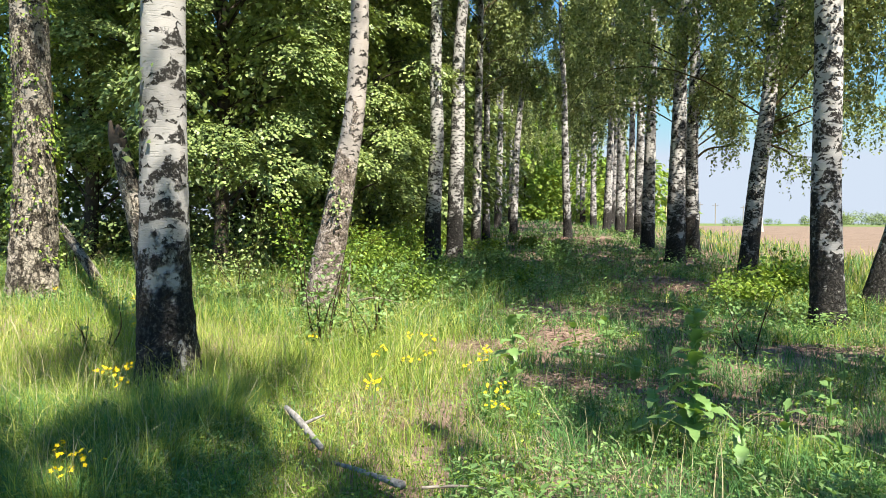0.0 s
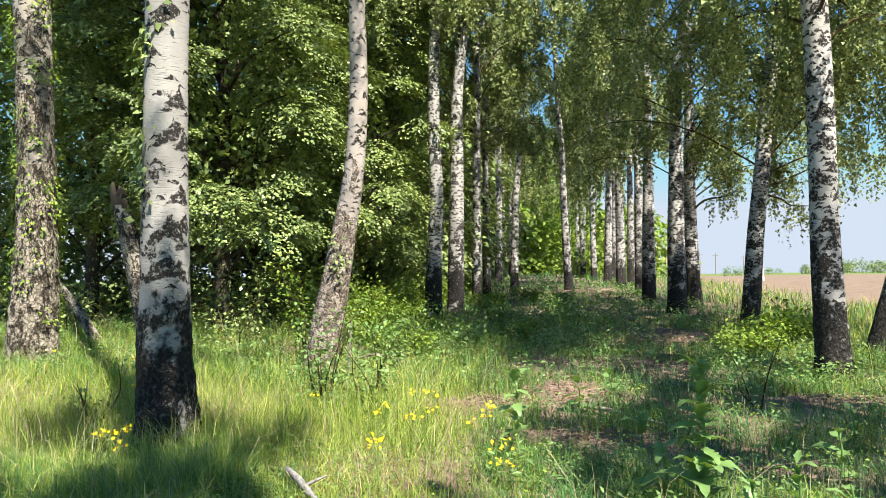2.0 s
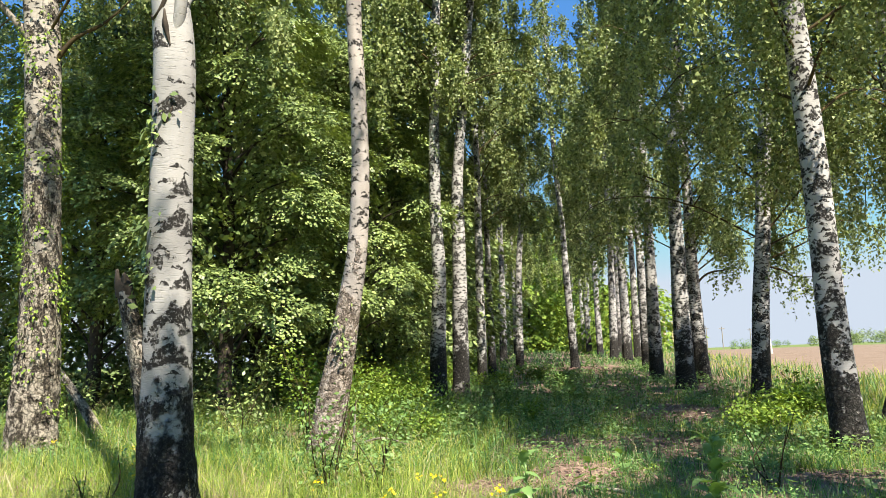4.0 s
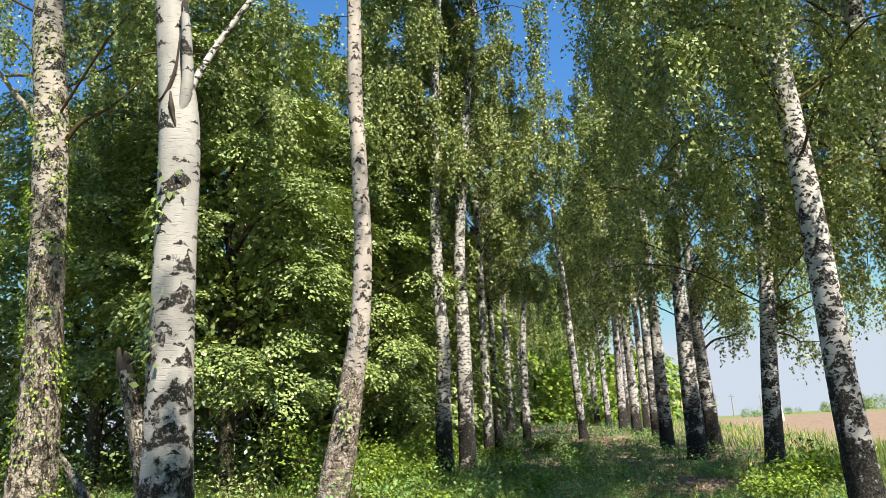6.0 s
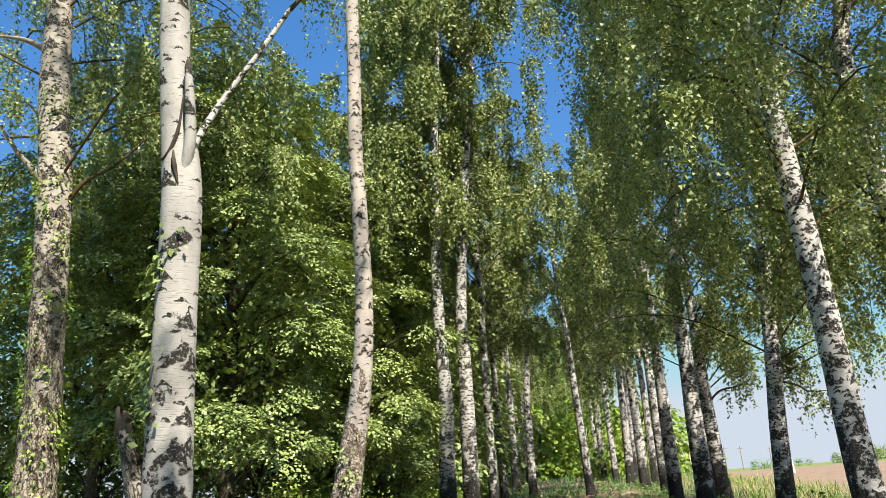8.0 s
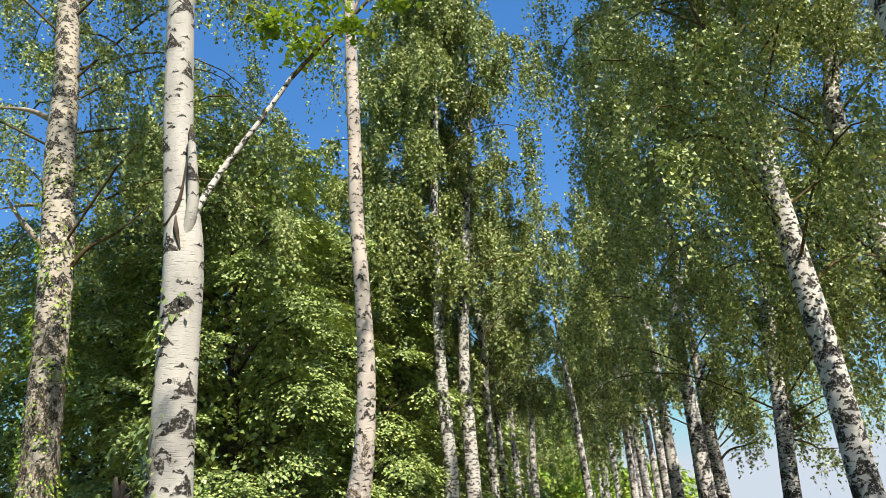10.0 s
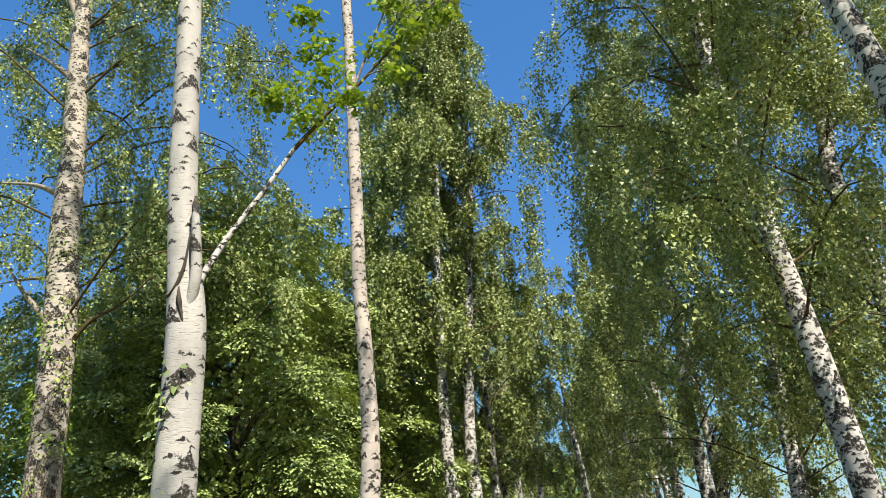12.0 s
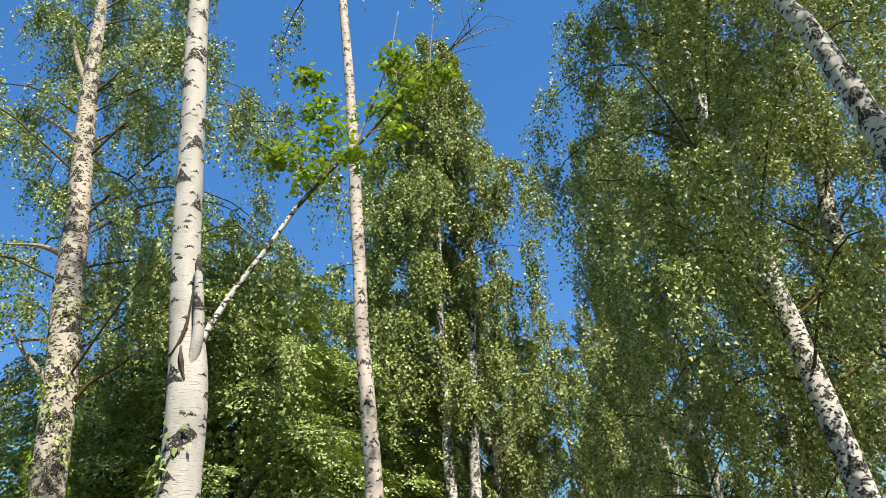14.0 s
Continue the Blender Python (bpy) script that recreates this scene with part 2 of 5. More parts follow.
def lie(x, y):
    """The height of the ground."""
    x, y = np.asarray(x, float), np.asarray(y, float)
    z = 0.75 * smooth(y, 6, 62) + 0.22 * smooth(-x, 4.2, 8.5) * smooth(y, 4, 10)
    far = np.hypot(x, y)
    z = z + 0.05 * np.sin(x * 1.1 + 0.4) * np.sin(y * 0.8) * smooth(far, 2, 5) * (1 - smooth(far, 60, 100))
    z = z - 0.55 * smooth(x, 7.5, 14) * smooth(y, 8, 50)
    return z - 0.0118 * np.maximum(far - 60, 0) * smooth(far, 60, 160)


def lie1(x, y):
    return float(lie(x, y))


def bare(x, y):
    """1 where the litter lies bare, 0 under grass."""
    m = np.zeros_like(np.asarray(x, float))
    for cx, cy, rx, ry in PATCHES:
        wob = 0.25 * np.sin(x * 3.1 + cy) + 0.25 * np.sin(y * 3.7 + cx)
        m = np.maximum(m, 1 - smooth(np.hypot((x - cx) / rx, (y - cy) / ry) + wob, 0.6, 1.15))
    return m


def mesh_from(name, verts, faces, mat, uv=None):
    """A mesh from an (n, 3) array and an (m, 3) or (m, 4) array of corners."""
    me = bpy.data.meshes.new(name)
    verts, faces = np.asarray(verts, np.float32), np.asarray(faces, np.int32)
    me.vertices.add(len(verts))
    me.vertices.foreach_set("co", verts.ravel())
    me.loops.add(faces.size)
    me.loops.foreach_set("vertex_index", faces.ravel())
    me.polygons.add(len(faces))
    me.polygons.foreach_set("loop_start", np.arange(0, faces.size, faces.shape[1], dtype=np.int32))
    me.update(calc_edges=True)
    if uv is not None:
        layer = me.uv_layers.new(name="bark")
        layer.data.foreach_set("uv", np.asarray(uv, np.float32)[faces.ravel()].ravel())
    for m in mat if isinstance(mat, (list, tuple)) else (mat,):
        me.materials.append(m)
    return me


def smooth_shade(me):
    me.polygons.foreach_set("use_smooth", np.ones(len(me.polygons), bool))
    return me


def part(name, me, parent, label="", kind=""):
    """Links a mesh as one part under a thing or a part."""
    ob = new(name, me)
    ob.parent = parent
    return tagged(ob, label, kind=kind)


def thing(name, at, label, category, group="", kind=""):
    ob = new(name)
    ob.location = at
    ob.empty_display_size = 0.2
    return tagged(ob, label, category, group, kind)


def spread_axis(near_lo, near_hi, fine, far, grow=1.16):
    mid = list(np.arange(near_lo, near_hi + 1e-6, fine))
    s, up = fine, []
    v = near_hi
    while v < far:
        s *= grow
        v += s
        up.append(v)
    s, v, low = fine, near_lo, []
    while v > -far:
        s *= grow
        v -= s
        low.append(v)
    return np.array(low[::-1] + mid + up)


def build_ground():
    gx, gy = spread_axis(-12, 12, 0.3, 3200), spread_axis(1, 30, 0.3, 3200)
    X, Y = np.meshgrid(gx, gy)
    Z = lie(X, Y)
    near = 1 - smooth(np.hypot(X, Y - 15), 30, 45)
    rng = np.random.default_rng(5)
    Z = Z + near * rng.normal(0, 0.012, Z.shape) + 0.05 * bare(X, Y) * np.sin(X * 7 + Y * 3) * 0.4
    nx, ny = len(gx), len(gy)
    i = (np.arange(ny - 1)[:, None] * nx + np.arange(nx - 1)[None, :]).ravel()
    faces = np.stack([i, i + 1, i + nx + 1, i + nx], 1)
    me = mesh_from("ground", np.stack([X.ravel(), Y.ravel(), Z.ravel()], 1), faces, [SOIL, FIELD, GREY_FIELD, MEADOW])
    cx, cy = X.ravel()[i] + 0.1, Y.ravel()[i] + 0.1
    slot = np.zeros(len(i), np.int32)
    out = cx > 9.7
    slot[out & (cy < 105)] = 1
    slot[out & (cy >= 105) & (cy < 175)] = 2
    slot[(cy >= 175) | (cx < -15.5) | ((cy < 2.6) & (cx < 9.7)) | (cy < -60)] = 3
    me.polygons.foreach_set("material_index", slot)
    smooth_shade(me)
    ob = new("ground", me)
    tagged(ob, "grassy woodland floor with brown leaf litter beside a ploughed field", "ground", kind="structure")


build_ground()


# ---- shapes ----
def spline(points, n):
    """n places along a smooth line through the points (rows of any width)."""
    p = np.asarray(points, float)
    p = np.vstack([2 * p[0] - p[1], p, 2 * p[-1] - p[-2]])
    m = len(p) - 3
    t = np.linspace(0, m, n)
    k = np.minimum(t.astype(int), m - 1)
    f = (t - k)[:, None]
    a, b, c, d = p[k], p[k + 1], p[k + 2], p[k + 3]
    return 0.5 * (2 * b + (c - a) * f + (2 * a - 5 * b + 4 * c - d) * f * f + (3 * b - a - 3 * c + d) * f ** 3)


def tube_data(path, radii, seg, first=0, lump=0.0, seed=0, u0=0.0, cap=True):
    """Vertices, quads and uv (metres round, metres along) of a round tapered tube."""
    path, radii = np.asarray(path, float), np.asarray(radii, float)
    n = len(path)
    way = np.gradient(path, axis=0)
    way /= np.linalg.norm(way, axis=1)[:, None] + 1e-9
    ref = np.array([0.0, 1.0, 0.0]) if abs(way[:, 1]).mean() < 0.8 else np.array([1.0, 0.0, 0.0])
    a = ref - way * (way @ ref)[:, None]
    a /= np.linalg.norm(a, axis=1)[:, None]
    b = np.cross(way, a)
    ang = np.linspace(0, 2 * math.pi, seg + 1)
    along = np.concatenate([[0], np.cumsum(np.linalg.norm(np.diff(path, axis=0), axis=1))])
    rr = np.repeat(radii[:, None], seg + 1, 1)
    if lump:
        ph = seed * 1.7
        rr = rr * (1 + lump * (np.sin(ang * 3 + ph + along[:, None] * 1.1) * 0.6 + np.sin(ang * 5 + ph * 2 - along[:, None] * 2.3) * 0.4))
    v = path[:, None] + a[:, None] * (np.cos(ang) * rr)[..., None] + b[:, None] * (np.sin(ang) * rr)[..., None]
    u = np.broadcast_to(ang * radii.mean(), (n, seg + 1)) + u0
    uv = np.stack([u, np.broadcast_to(along[:, None], (n, seg + 1))], -1).reshape(-1, 2)
    i = (np.arange(n - 1)[:, None] * (seg + 1) + np.arange(seg)[None, :]).ravel()
    q = np.stack([i, i + 1, i + seg + 2, i + seg + 1], 1) + first
    return v.reshape(-1, 3), q, uv


def joined(pieces):
    vs, fs, us, n = [], [], [], 0
    for v, f, u in pieces:
        vs.append(v), fs.append(f + n), us.append(u)
        n += len(v)
    return np.vstack(vs), np.vstack(fs), np.vstack(us)


RELIEF = np.random.default_rng(3).random((64, 64))


def value_noise(u, v, period):
    """Smooth noise that closes on itself after period steps of u."""
    iu, iv = np.floor(u).astype(int), np.floor(v).astype(int)
    fu, fv = u - iu, v - iv
    fu, fv = fu * fu * (3 - 2 * fu), fv * fv * (3 - 2 * fv)
    a, b = RELIEF[(iu % period) % 64, iv % 64], RELIEF[((iu + 1) % period) % 64, iv % 64]
    c, d = RELIEF[(iu % period) % 64, (iv + 1) % 64], RELIEF[((iu + 1) % period) % 64, (iv + 1) % 64]
    return (a * (1 - fu) + b * fu) * (1 - fv) + (c * (1 - fu) + d * fu) * fv


def trunk_mesh(name, pts, mat, seg=28, seed=0, flare=1.35, rings=70, roughness=0.03, rough_to=1.1):
    """pts: rows of x, y, z, radius from the base up. The foot widens into root lobes and the old bark is ridged."""
    s = spline(pts, rings * 3)
    zz = s[:, 2]
    want = np.concatenate([np.linspace(zz[0], zz[0] + 1.6, rings // 3, endpoint=False), np.linspace(zz[0] + 1.6, zz[-1], rings - rings // 3)]) if zz[-1] > zz[0] + 3 else np.linspace(zz[0], zz[-1], rings)
    order = np.maximum.accumulate(zz)
    s = np.stack([np.interp(want, order, s[:, j]) for j in range(4)], 1)
    s[:, 2] = want
    v, q, uv = tube_data(s[:, :3], s[:, 3], seg, lump=0.035, seed=seed, u0=seed * 7.3)
    ang = np.tile(np.linspace(0, 2 * math.pi, seg + 1), rings)
    h = v[:, 2] - s[0, 2]
    mid = np.repeat(s[:, :3], seg + 1, 0)
    out = v - mid
    grow = 1 + (flare - 1) * np.exp(-h / 0.22) * (0.75 + 0.45 * np.sin(ang * 4 + seed) + 0.25 * np.sin(ang * 7 + seed * 2))
    turn = ang / (2 * math.pi)
    n1, n2 = 16, 40
    r1 = 1 - np.abs(2 * value_noise(turn * n1, h * 5.5 + seed * 3, n1) - 1)
    r2 = value_noise(turn * n2, h * 17 + seed * 5, n2)
    jag = (r1 * 0.7 + r2 * 0.6 - 0.65) * roughness * 2.4 * (0.14 + np.exp(-(h / rough_to) ** 2))
    jag = jag.reshape(rings, seg + 1)
    jag[:, -1] = jag[:, 0]
    v = mid + out * (grow + jag.ravel())[:, None]
    me = mesh_from(name, v, q, mat, uv)
    return smooth_shade(me)


def leaf_cloud(name, at, way, face, size, mat, seed=0, shape="tri", fold=0.12):
    """One small leaf at each place: way is its axis, face its normal, size its length."""
    rng = np.random.default_rng(seed)
    n = len(at)
    way = way / (np.linalg.norm(way, axis=1)[:, None] + 1e-9)
    side = np.cross(way, face)
    side /= np.linalg.norm(side, axis=1)[:, None] + 1e-9
    up = np.cross(side, way)
    L = np.asarray(size)[:, None] * np.ones((n, 1))
    if shape == "tri":
        w = 0.46 * L
        v = np.stack([at + way * L, at + side * w + way * L * 0.15, at - side * w + way * L * 0.15], 1)
        f = np.arange(n * 3).reshape(n, 3)
    else:
        w = {"quad": 0.3, "broad": 0.38, "slim": 0.16}[shape] * L
        v = np.stack([at, at + side * w + way * L * 0.45 + up * L * fold, at + way * L, at - side * w + way * L * 0.45 + up * L * fold], 1)
        f = np.arange(n * 4).reshape(n, 4)
    return mesh_from(name, v.reshape(-1, 3), f, mat)


def unit(v):
    return v / (np.linalg.norm(v, axis=-1, keepdims=True) + 1e-9)


# ---- birches ----
def birch_crown(axis, low, top, reach, limbs, strands, per, size, seed, lean=(0, 0), hang=1.5, level=0.5):
    """Limbs rise from the axis and hang thin strands of small leaves. Returns limb pieces and leaf arrays."""
    rng = np.random.default_rng(seed)
    pieces, at, way = [], [], []
    az, ar = axis[:, 2], axis[:, 3]
    for i in range(limbs):
        f = (i + rng.random()) / limbs
        z0 = low + (top - low) * f ** 1.1 * 0.93
        c = np.array([np.interp(z0, az, axis[:, 0]), np.interp(z0, az, axis[:, 1]), z0])
        a = i * 2.4 + rng.normal(0, 0.4)
        L = reach * (0.55 + 0.6 * math.sin(math.pi * min(1, 0.25 + 0.8 * f))) * rng.uniform(0.75, 1.2) * (1 - 0.45 * f)
        d = np.array([math.cos(a) + lean[0], math.sin(a) + lean[1], 0])
        d = d / np.linalg.norm(d)
        rise = rng.uniform(0.35, 1.0) + 0.5 * f
        end = c + d * L + np.array([0, 0, L * rise * 0.55])
        mid = c + d * L * 0.5 + np.array([0, 0, L * rise * 0.5])
        tip = end + d * L * 0.25 + np.array([0, 0, -0.25 * L])
        line = spline([c, mid, end, tip], 9)
        r0 = max(0.012, min(0.35 * float(np.interp(z0, az, ar)), 0.026))
        pieces.append(tube_data(line, np.linspace(r0, 0.005, 9), 5))
        line = spline([c, mid, end, tip], 40)
        nodes = max(4, strands // 12)
        nk = np.clip(np.linspace(7, 39, nodes) + rng.normal(0, 2, nodes), 5, 39).astype(int)
        shift = unit(rng.normal(0, 1, (nodes, 3)) * [1, 1, 0.35] + d * 0.4) * (rng.uniform(0.15, 0.5, nodes) * reach * 0.5)[:, None]
        pick = rng.integers(0, nodes, strands)
        k = nk[pick]
        p0 = line[k] + shift[pick] * rng.uniform(0.6, 1.0, strands)[:, None] + rng.normal(0, 0.13, (strands, 3))
        out = unit(rng.normal(0, 1, (strands, 3)) * [1, 1, 0.25] + unit(shift)[pick] * 0.6)
        span = rng.uniform(0.35, 1.0, strands) * hang * (0.45 + 0.55 * (k / 40))
        go = rng.uniform(0.15, 0.6, strands) * reach * 0.22
        t = np.linspace(0, 1, per)[None, :, None] ** 0.9
        p = p0[:, None] + out[:, None] * go[:, None, None] * (1 - (1 - t) ** 2) + np.array([0, 0, -1.0]) * span[:, None, None] * t ** 1.6
        p = p + np.array([0, 0, 0.12]) * np.sin(t * 3)
        dirs = np.gradient(p, axis=1)
        at.append((p + rng.normal(0, 0.05, p.shape)).reshape(-1, 3))
        way.append(dirs.reshape(-1, 3))
    at, way = np.vstack(at), unit(np.vstack(way))
    n = len(at)
    way = unit(way * 0.4 + rng.normal(0, 0.55, (n, 3)) + np.array([0, 0, -0.55]))
    face = unit(rng.normal(0, 1, (n, 3)) + np.array([0, 0, level]))
    siz = size * rng.uniform(0.55, 1.2, n)
    return pieces, at, way, face, siz


def birch(name, x0, y0, pts, bark, label, low, top, reach, limbs, strands, per, size, seed, group="birches of the avenue", seg=26, flare=1.35, hang=1.5, lean=(0, 0), sink=0.12, rough=0.03, rings=70, rough_to=1.1, skirt=None, level=1.0):
    """A birch: pts are rows of sideways offset, height, radius over the base at (x0, y0)."""
    g = lie1(x0, y0)
    root = thing(name, (x0, y0, g), label, "tree", group)
    rows = [(dx, 0.0, z, r) for dx, z, r in pts]
    last = rows[-1]
    if top > last[2] + 1:
        rows.append((last[0] * 1.03, 0.0, (last[2] + top) / 2, last[3] * 0.62))
        rows.append((last[0] * 1.06, 0.0, top, 0.012))
    rows[0] = (rows[0][0], 0, -sink, rows[0][3])
    part("trunk", trunk_mesh("trunk", rows, bark, seg, seed, flare, rings, rough, rough_to), root)
    axis = spline(rows, 60)
    pieces, at, way, face, siz = birch_crown(axis, low, top, reach, limbs, strands, per, size, seed, lean, hang, level=level)
    if skirt:
        lo, hi, wide, n, sway = skirt
        extra = birch_crown(axis, lo, hi, wide, n, 34, per, size, seed + 500, sway, 1.5)
        pieces = pieces + extra[0]
        at, way, face, siz = (np.concatenate([a, b]) for a, b in zip((at, way, face, siz), extra[1:]))
    for v, f, u in pieces:
        part("limb", smooth_shade(mesh_from("limb", v, f, TWIG, u)), root, "thin dark limb")
    part("crown", leaf_cloud("crown", at, way, face, siz, BIRCH_LEAF, seed), root, "hanging strands of small green leaves", "stuff")
    return root


WHITE = "tall birch with white bark and black chevron marks"
# x0, y0, trunk rows (offset, height, radius), bark, crown low and top, reach, limbs, strands, leaves a strand, leaf size
birch_a = birch("birch_tree", -3.25, 6.2, ((0.02, 0, 0.275), (-0.0, 0.4, 0.25), (-0.03, 0.94, 0.23), (-0.02, 1.8, 0.205), (0.0, 3.2, 0.185), (0.02, 4.4, 0.185), (-0.065, 5.3, 0.15), (-0.12, 6.3, 0.148), (-0.16, 8.0, 0.138), (-0.21, 9.9, 0.128)),
                BARK_CLEAN, "thick birch with clean white bark and a dark fissured foot", 10.8, 21, 2.2, 11, 26, 40, 0.075, 1, hang=2.4, seg=110, flare=1.45, rings=230, rough=0.045, rough_to=1.3)
birch_b = birch("birch_tree", -3.1, 10.3, ((-0.05, 0, 0.24), (0.12, 0.8, 0.225), (0.24, 1.38, 0.2), (0.39, 2.18, 0.17), (0.54, 2.98, 0.145), (0.62, 4.1, 0.13), (0.61, 5.5, 0.115), (0.58, 6.6, 0.112), (0.61, 8.2, 0.108), (0.64, 11.5, 0.095), (0.61, 14.4, 0.085)),
                BARK_PINK, "slender birch with a bent foot and pinkish white bark", 14.5, 22, 2.2, 9, 20, 40, 0.085, 2, seg=64, flare=1.15, rings=150, rough=0.04, rough_to=1.8)
birch_t = birch("birch_tree", -7.75, 10.5, ((0.03, 0, 0.36), (0.1, 1.1, 0.325), (0.14, 2.4, 0.28), (0.1, 4.2, 0.262), (0.03, 6.5, 0.265), (-0.12, 8.2, 0.25), (-0.22, 10.2, 0.215), (-0.42, 12.8, 0.18), (-0.55, 16.2, 0.12)),
                BARK_OLD, "old stout birch with rough grey bark overgrown by creeper", 6.5, 19.0, 3.5, 38, 58, 40, 0.07, 3, lean=(-0.4, 0.8), seg=90, flare=1.25, rings=220, rough=0.05, hang=1.7, rough_to=5.0, level=0.3)
birch("birch_tree", -2.78, 19.8, ((-0.02, 0, 0.24), (0.03, 1.8, 0.21), (0.12, 3.4, 0.185), (0.08, 5.6, 0.16), (0.2, 9.0, 0.13), (0.4, 12, 0.105), (0.65, 14.5, 0.085)),
      BARK_DARK, WHITE, 8.0, 23, 2.2, 40, 54, 44, 0.1, 4, flare=1.4, hang=1.9, lean=(-0.55, 0))
birch("birch_tree", -2.38, 21.5, ((0.0, 0, 0.25), (0.06, 2.6, 0.22), (0.12, 5.0, 0.19), (0.16, 6.5, 0.165), (0.5, 9.5, 0.135), (0.77, 11.8, 0.115), (1.15, 14.4, 0.085)),
      BARK_DARK, WHITE, 8.5, 23.5, 1.9, 40, 52, 44, 0.1, 5, hang=1.9, lean=(-0.85, 0), skirt=(14.5, 18.5, 2.6, 9, (0.8, 0)))
birch("birch_tree", -2.12, 26, ((0.0, 0, 0.18), (0.05, 3.5, 0.15), (0.12, 6.8, 0.12), (0.15, 8.5, 0.1)), BARK, WHITE, 5.5, 16, 2.3, 26, 34, 38, 0.115, 6, seg=16, rings=50)
birch("birch_tree", -1.97, 29, ((0.0, 0, 0.16), (0.03, 5.5, 0.11), (0.05, 8.5, 0.09)), BARK_DARK, WHITE, 6, 16.5, 2.0, 18, 28, 36, 0.115, 7, seg=14, rings=50)
birch("birch_tree", -1.13, 36, ((0.0, 0, 0.2), (0.17, 4.5, 0.16), (0.45, 7.3, 0.12), (0.6, 9.5, 0.1)), BARK, WHITE, 6.5, 17.5, 2.1, 20, 28, 38, 0.11, 8, seg=14, rings=50)
birch("birch_tree", 1.42, 34, ((0.0, 0, 0.2), (-0.14, 3.0, 0.165), (-0.24, 7.0, 0.13), (-0.34, 8.5, 0.115), (-0.45, 12.3, 0.09)), BARK_DARK, WHITE, 7.5, 17.5, 1.9, 18, 26, 38, 0.11, 9, seg=14, rings=50)
birch("birch_tree", 4.04, 37, ((0.0, 0, 0.25), (0.02, 4.7, 0.2), (0.04, 9.8, 0.14)), BARK, WHITE, 6.5, 20, 2.4, 20, 28, 38, 0.115, 10, seg=14, rings=50)
birch("birch_tree", 3.89, 27, ((0.0, 0, 0.25), (0.06, 3.0, 0.205), (0.09, 5.0, 0.17), (0.12, 7.8, 0.14)), BARK, WHITE, 6.0, 19, 2.1, 22, 28, 42, 0.095, 11, seg=18, rings=60)
birch("birch_tree", 4.27, 32, ((0.0, 0, 0.22), (0.02, 4.2, 0.17), (0.05, 8.0, 0.13)), BARK_DARK, WHITE, 6.2, 19, 2.3, 18, 24, 38, 0.105, 12, seg=14, rings=50)
birch("birch_tree", 3.88, 21.5, ((0.0, 0, 0.27), (0.01, 2.2, 0.235), (0.06, 4.4, 0.19), (0.14, 6.8, 0.15), (0.45, 9.4, 0.125)), BARK_DARK, WHITE, 5.0, 21, 2.5, 30, 42, 44, 0.09, 13, seg=22, hang=1.9)
birch("birch_tree", 4.94, 24.5, ((0.0, 0, 0.26), (-0.06, 2.2, 0.215), (-0.04, 4.2, 0.18), (0.0, 6.5, 0.15)), BARK_DARK, WHITE, 3.2, 20, 2.9, 26, 32, 42, 0.095, 14, seg=18, hang=1.9, skirt=(3.2, 6.0, 3.6, 7, (1.2, 0.2)))
birch("birch_tree", 4.85, 18, ((0.0, 0, 0.215), (0.19, 2.0, 0.19), (0.4, 3.8, 0.17), (0.53, 5.2, 0.155), (0.75, 6.8, 0.15), (1.05, 8.2, 0.125)), BARK_DARK, WHITE, 3.3, 20, 3.1, 34, 44, 44, 0.095, 15, seg=24, hang=1.9, skirt=(3.6, 6.5, 3.0, 7, (1.2, 0)))
birch("birch_tree", 3.95, 10.6, ((0.0, 0, 0.225), (-0.07, 1.7, 0.19), (-0.08, 2.8, 0.178), (-0.09, 3.9, 0.175), (-0.16, 6.1, 0.16), (-0.22, 8.3, 0.135), (-0.18, 10.3, 0.12), (-0.02, 12.2, 0.105)),
      BARK_DARK, WHITE, 4.4, 17.5, 2.5, 42, 62, 50, 0.066, 16, seg=72, rings=150, rough=0.04, hang=1.9, lean=(-0.12, 0.3), level=1.3)
birch("birch_tree", 5.1, 12, ((0.03, 0, 0.25), (0.17, 0.6, 0.21), (0.42, 1.6, 0.19), (0.6, 3.0, 0.18), (0.6, 5.0, 0.165), (0.5, 7.8, 0.15), (0.72, 9.0, 0.13), (1.15, 12.4, 0.105)), BARK_DARK, WHITE, 3.8, 17.5, 2.9, 40, 76, 50, 0.062, 17, seg=48, rings=100, flare=1.5, hang=1.9, rough=0.04, lean=(0.55, 0.5), skirt=(3.2, 6.5, 3.0, 7, (0.8, 0.3)))
birch("birch_tree", 4.12, 6.6, ((0.0, 0, 0.24), (-0.08, 3.0, 0.2), (-0.2, 5.8, 0.14), (-0.35, 7.5, 0.115), (-0.52, 8.6, 0.1)), BARK, "leaning birch with bright white bark", 10.0, 18, 2.3, 13, 26, 44, 0.07, 18, seg=34, rings=90, hang=1.8, lean=(0.3, -0.6))
# Its trunk stands out of view; the tree is added to shade the avenue.
birch("birch_tree", 5.7, 5.2, ((0.0, 0, 0.22), (0.1, 4.0, 0.18), (0.2, 8.0, 0.14)), BARK_DARK, WHITE, 8.5, 18, 2.3, 13, 26, 40, 0.08, 19, seg=20, lean=(0.5, -0.2))


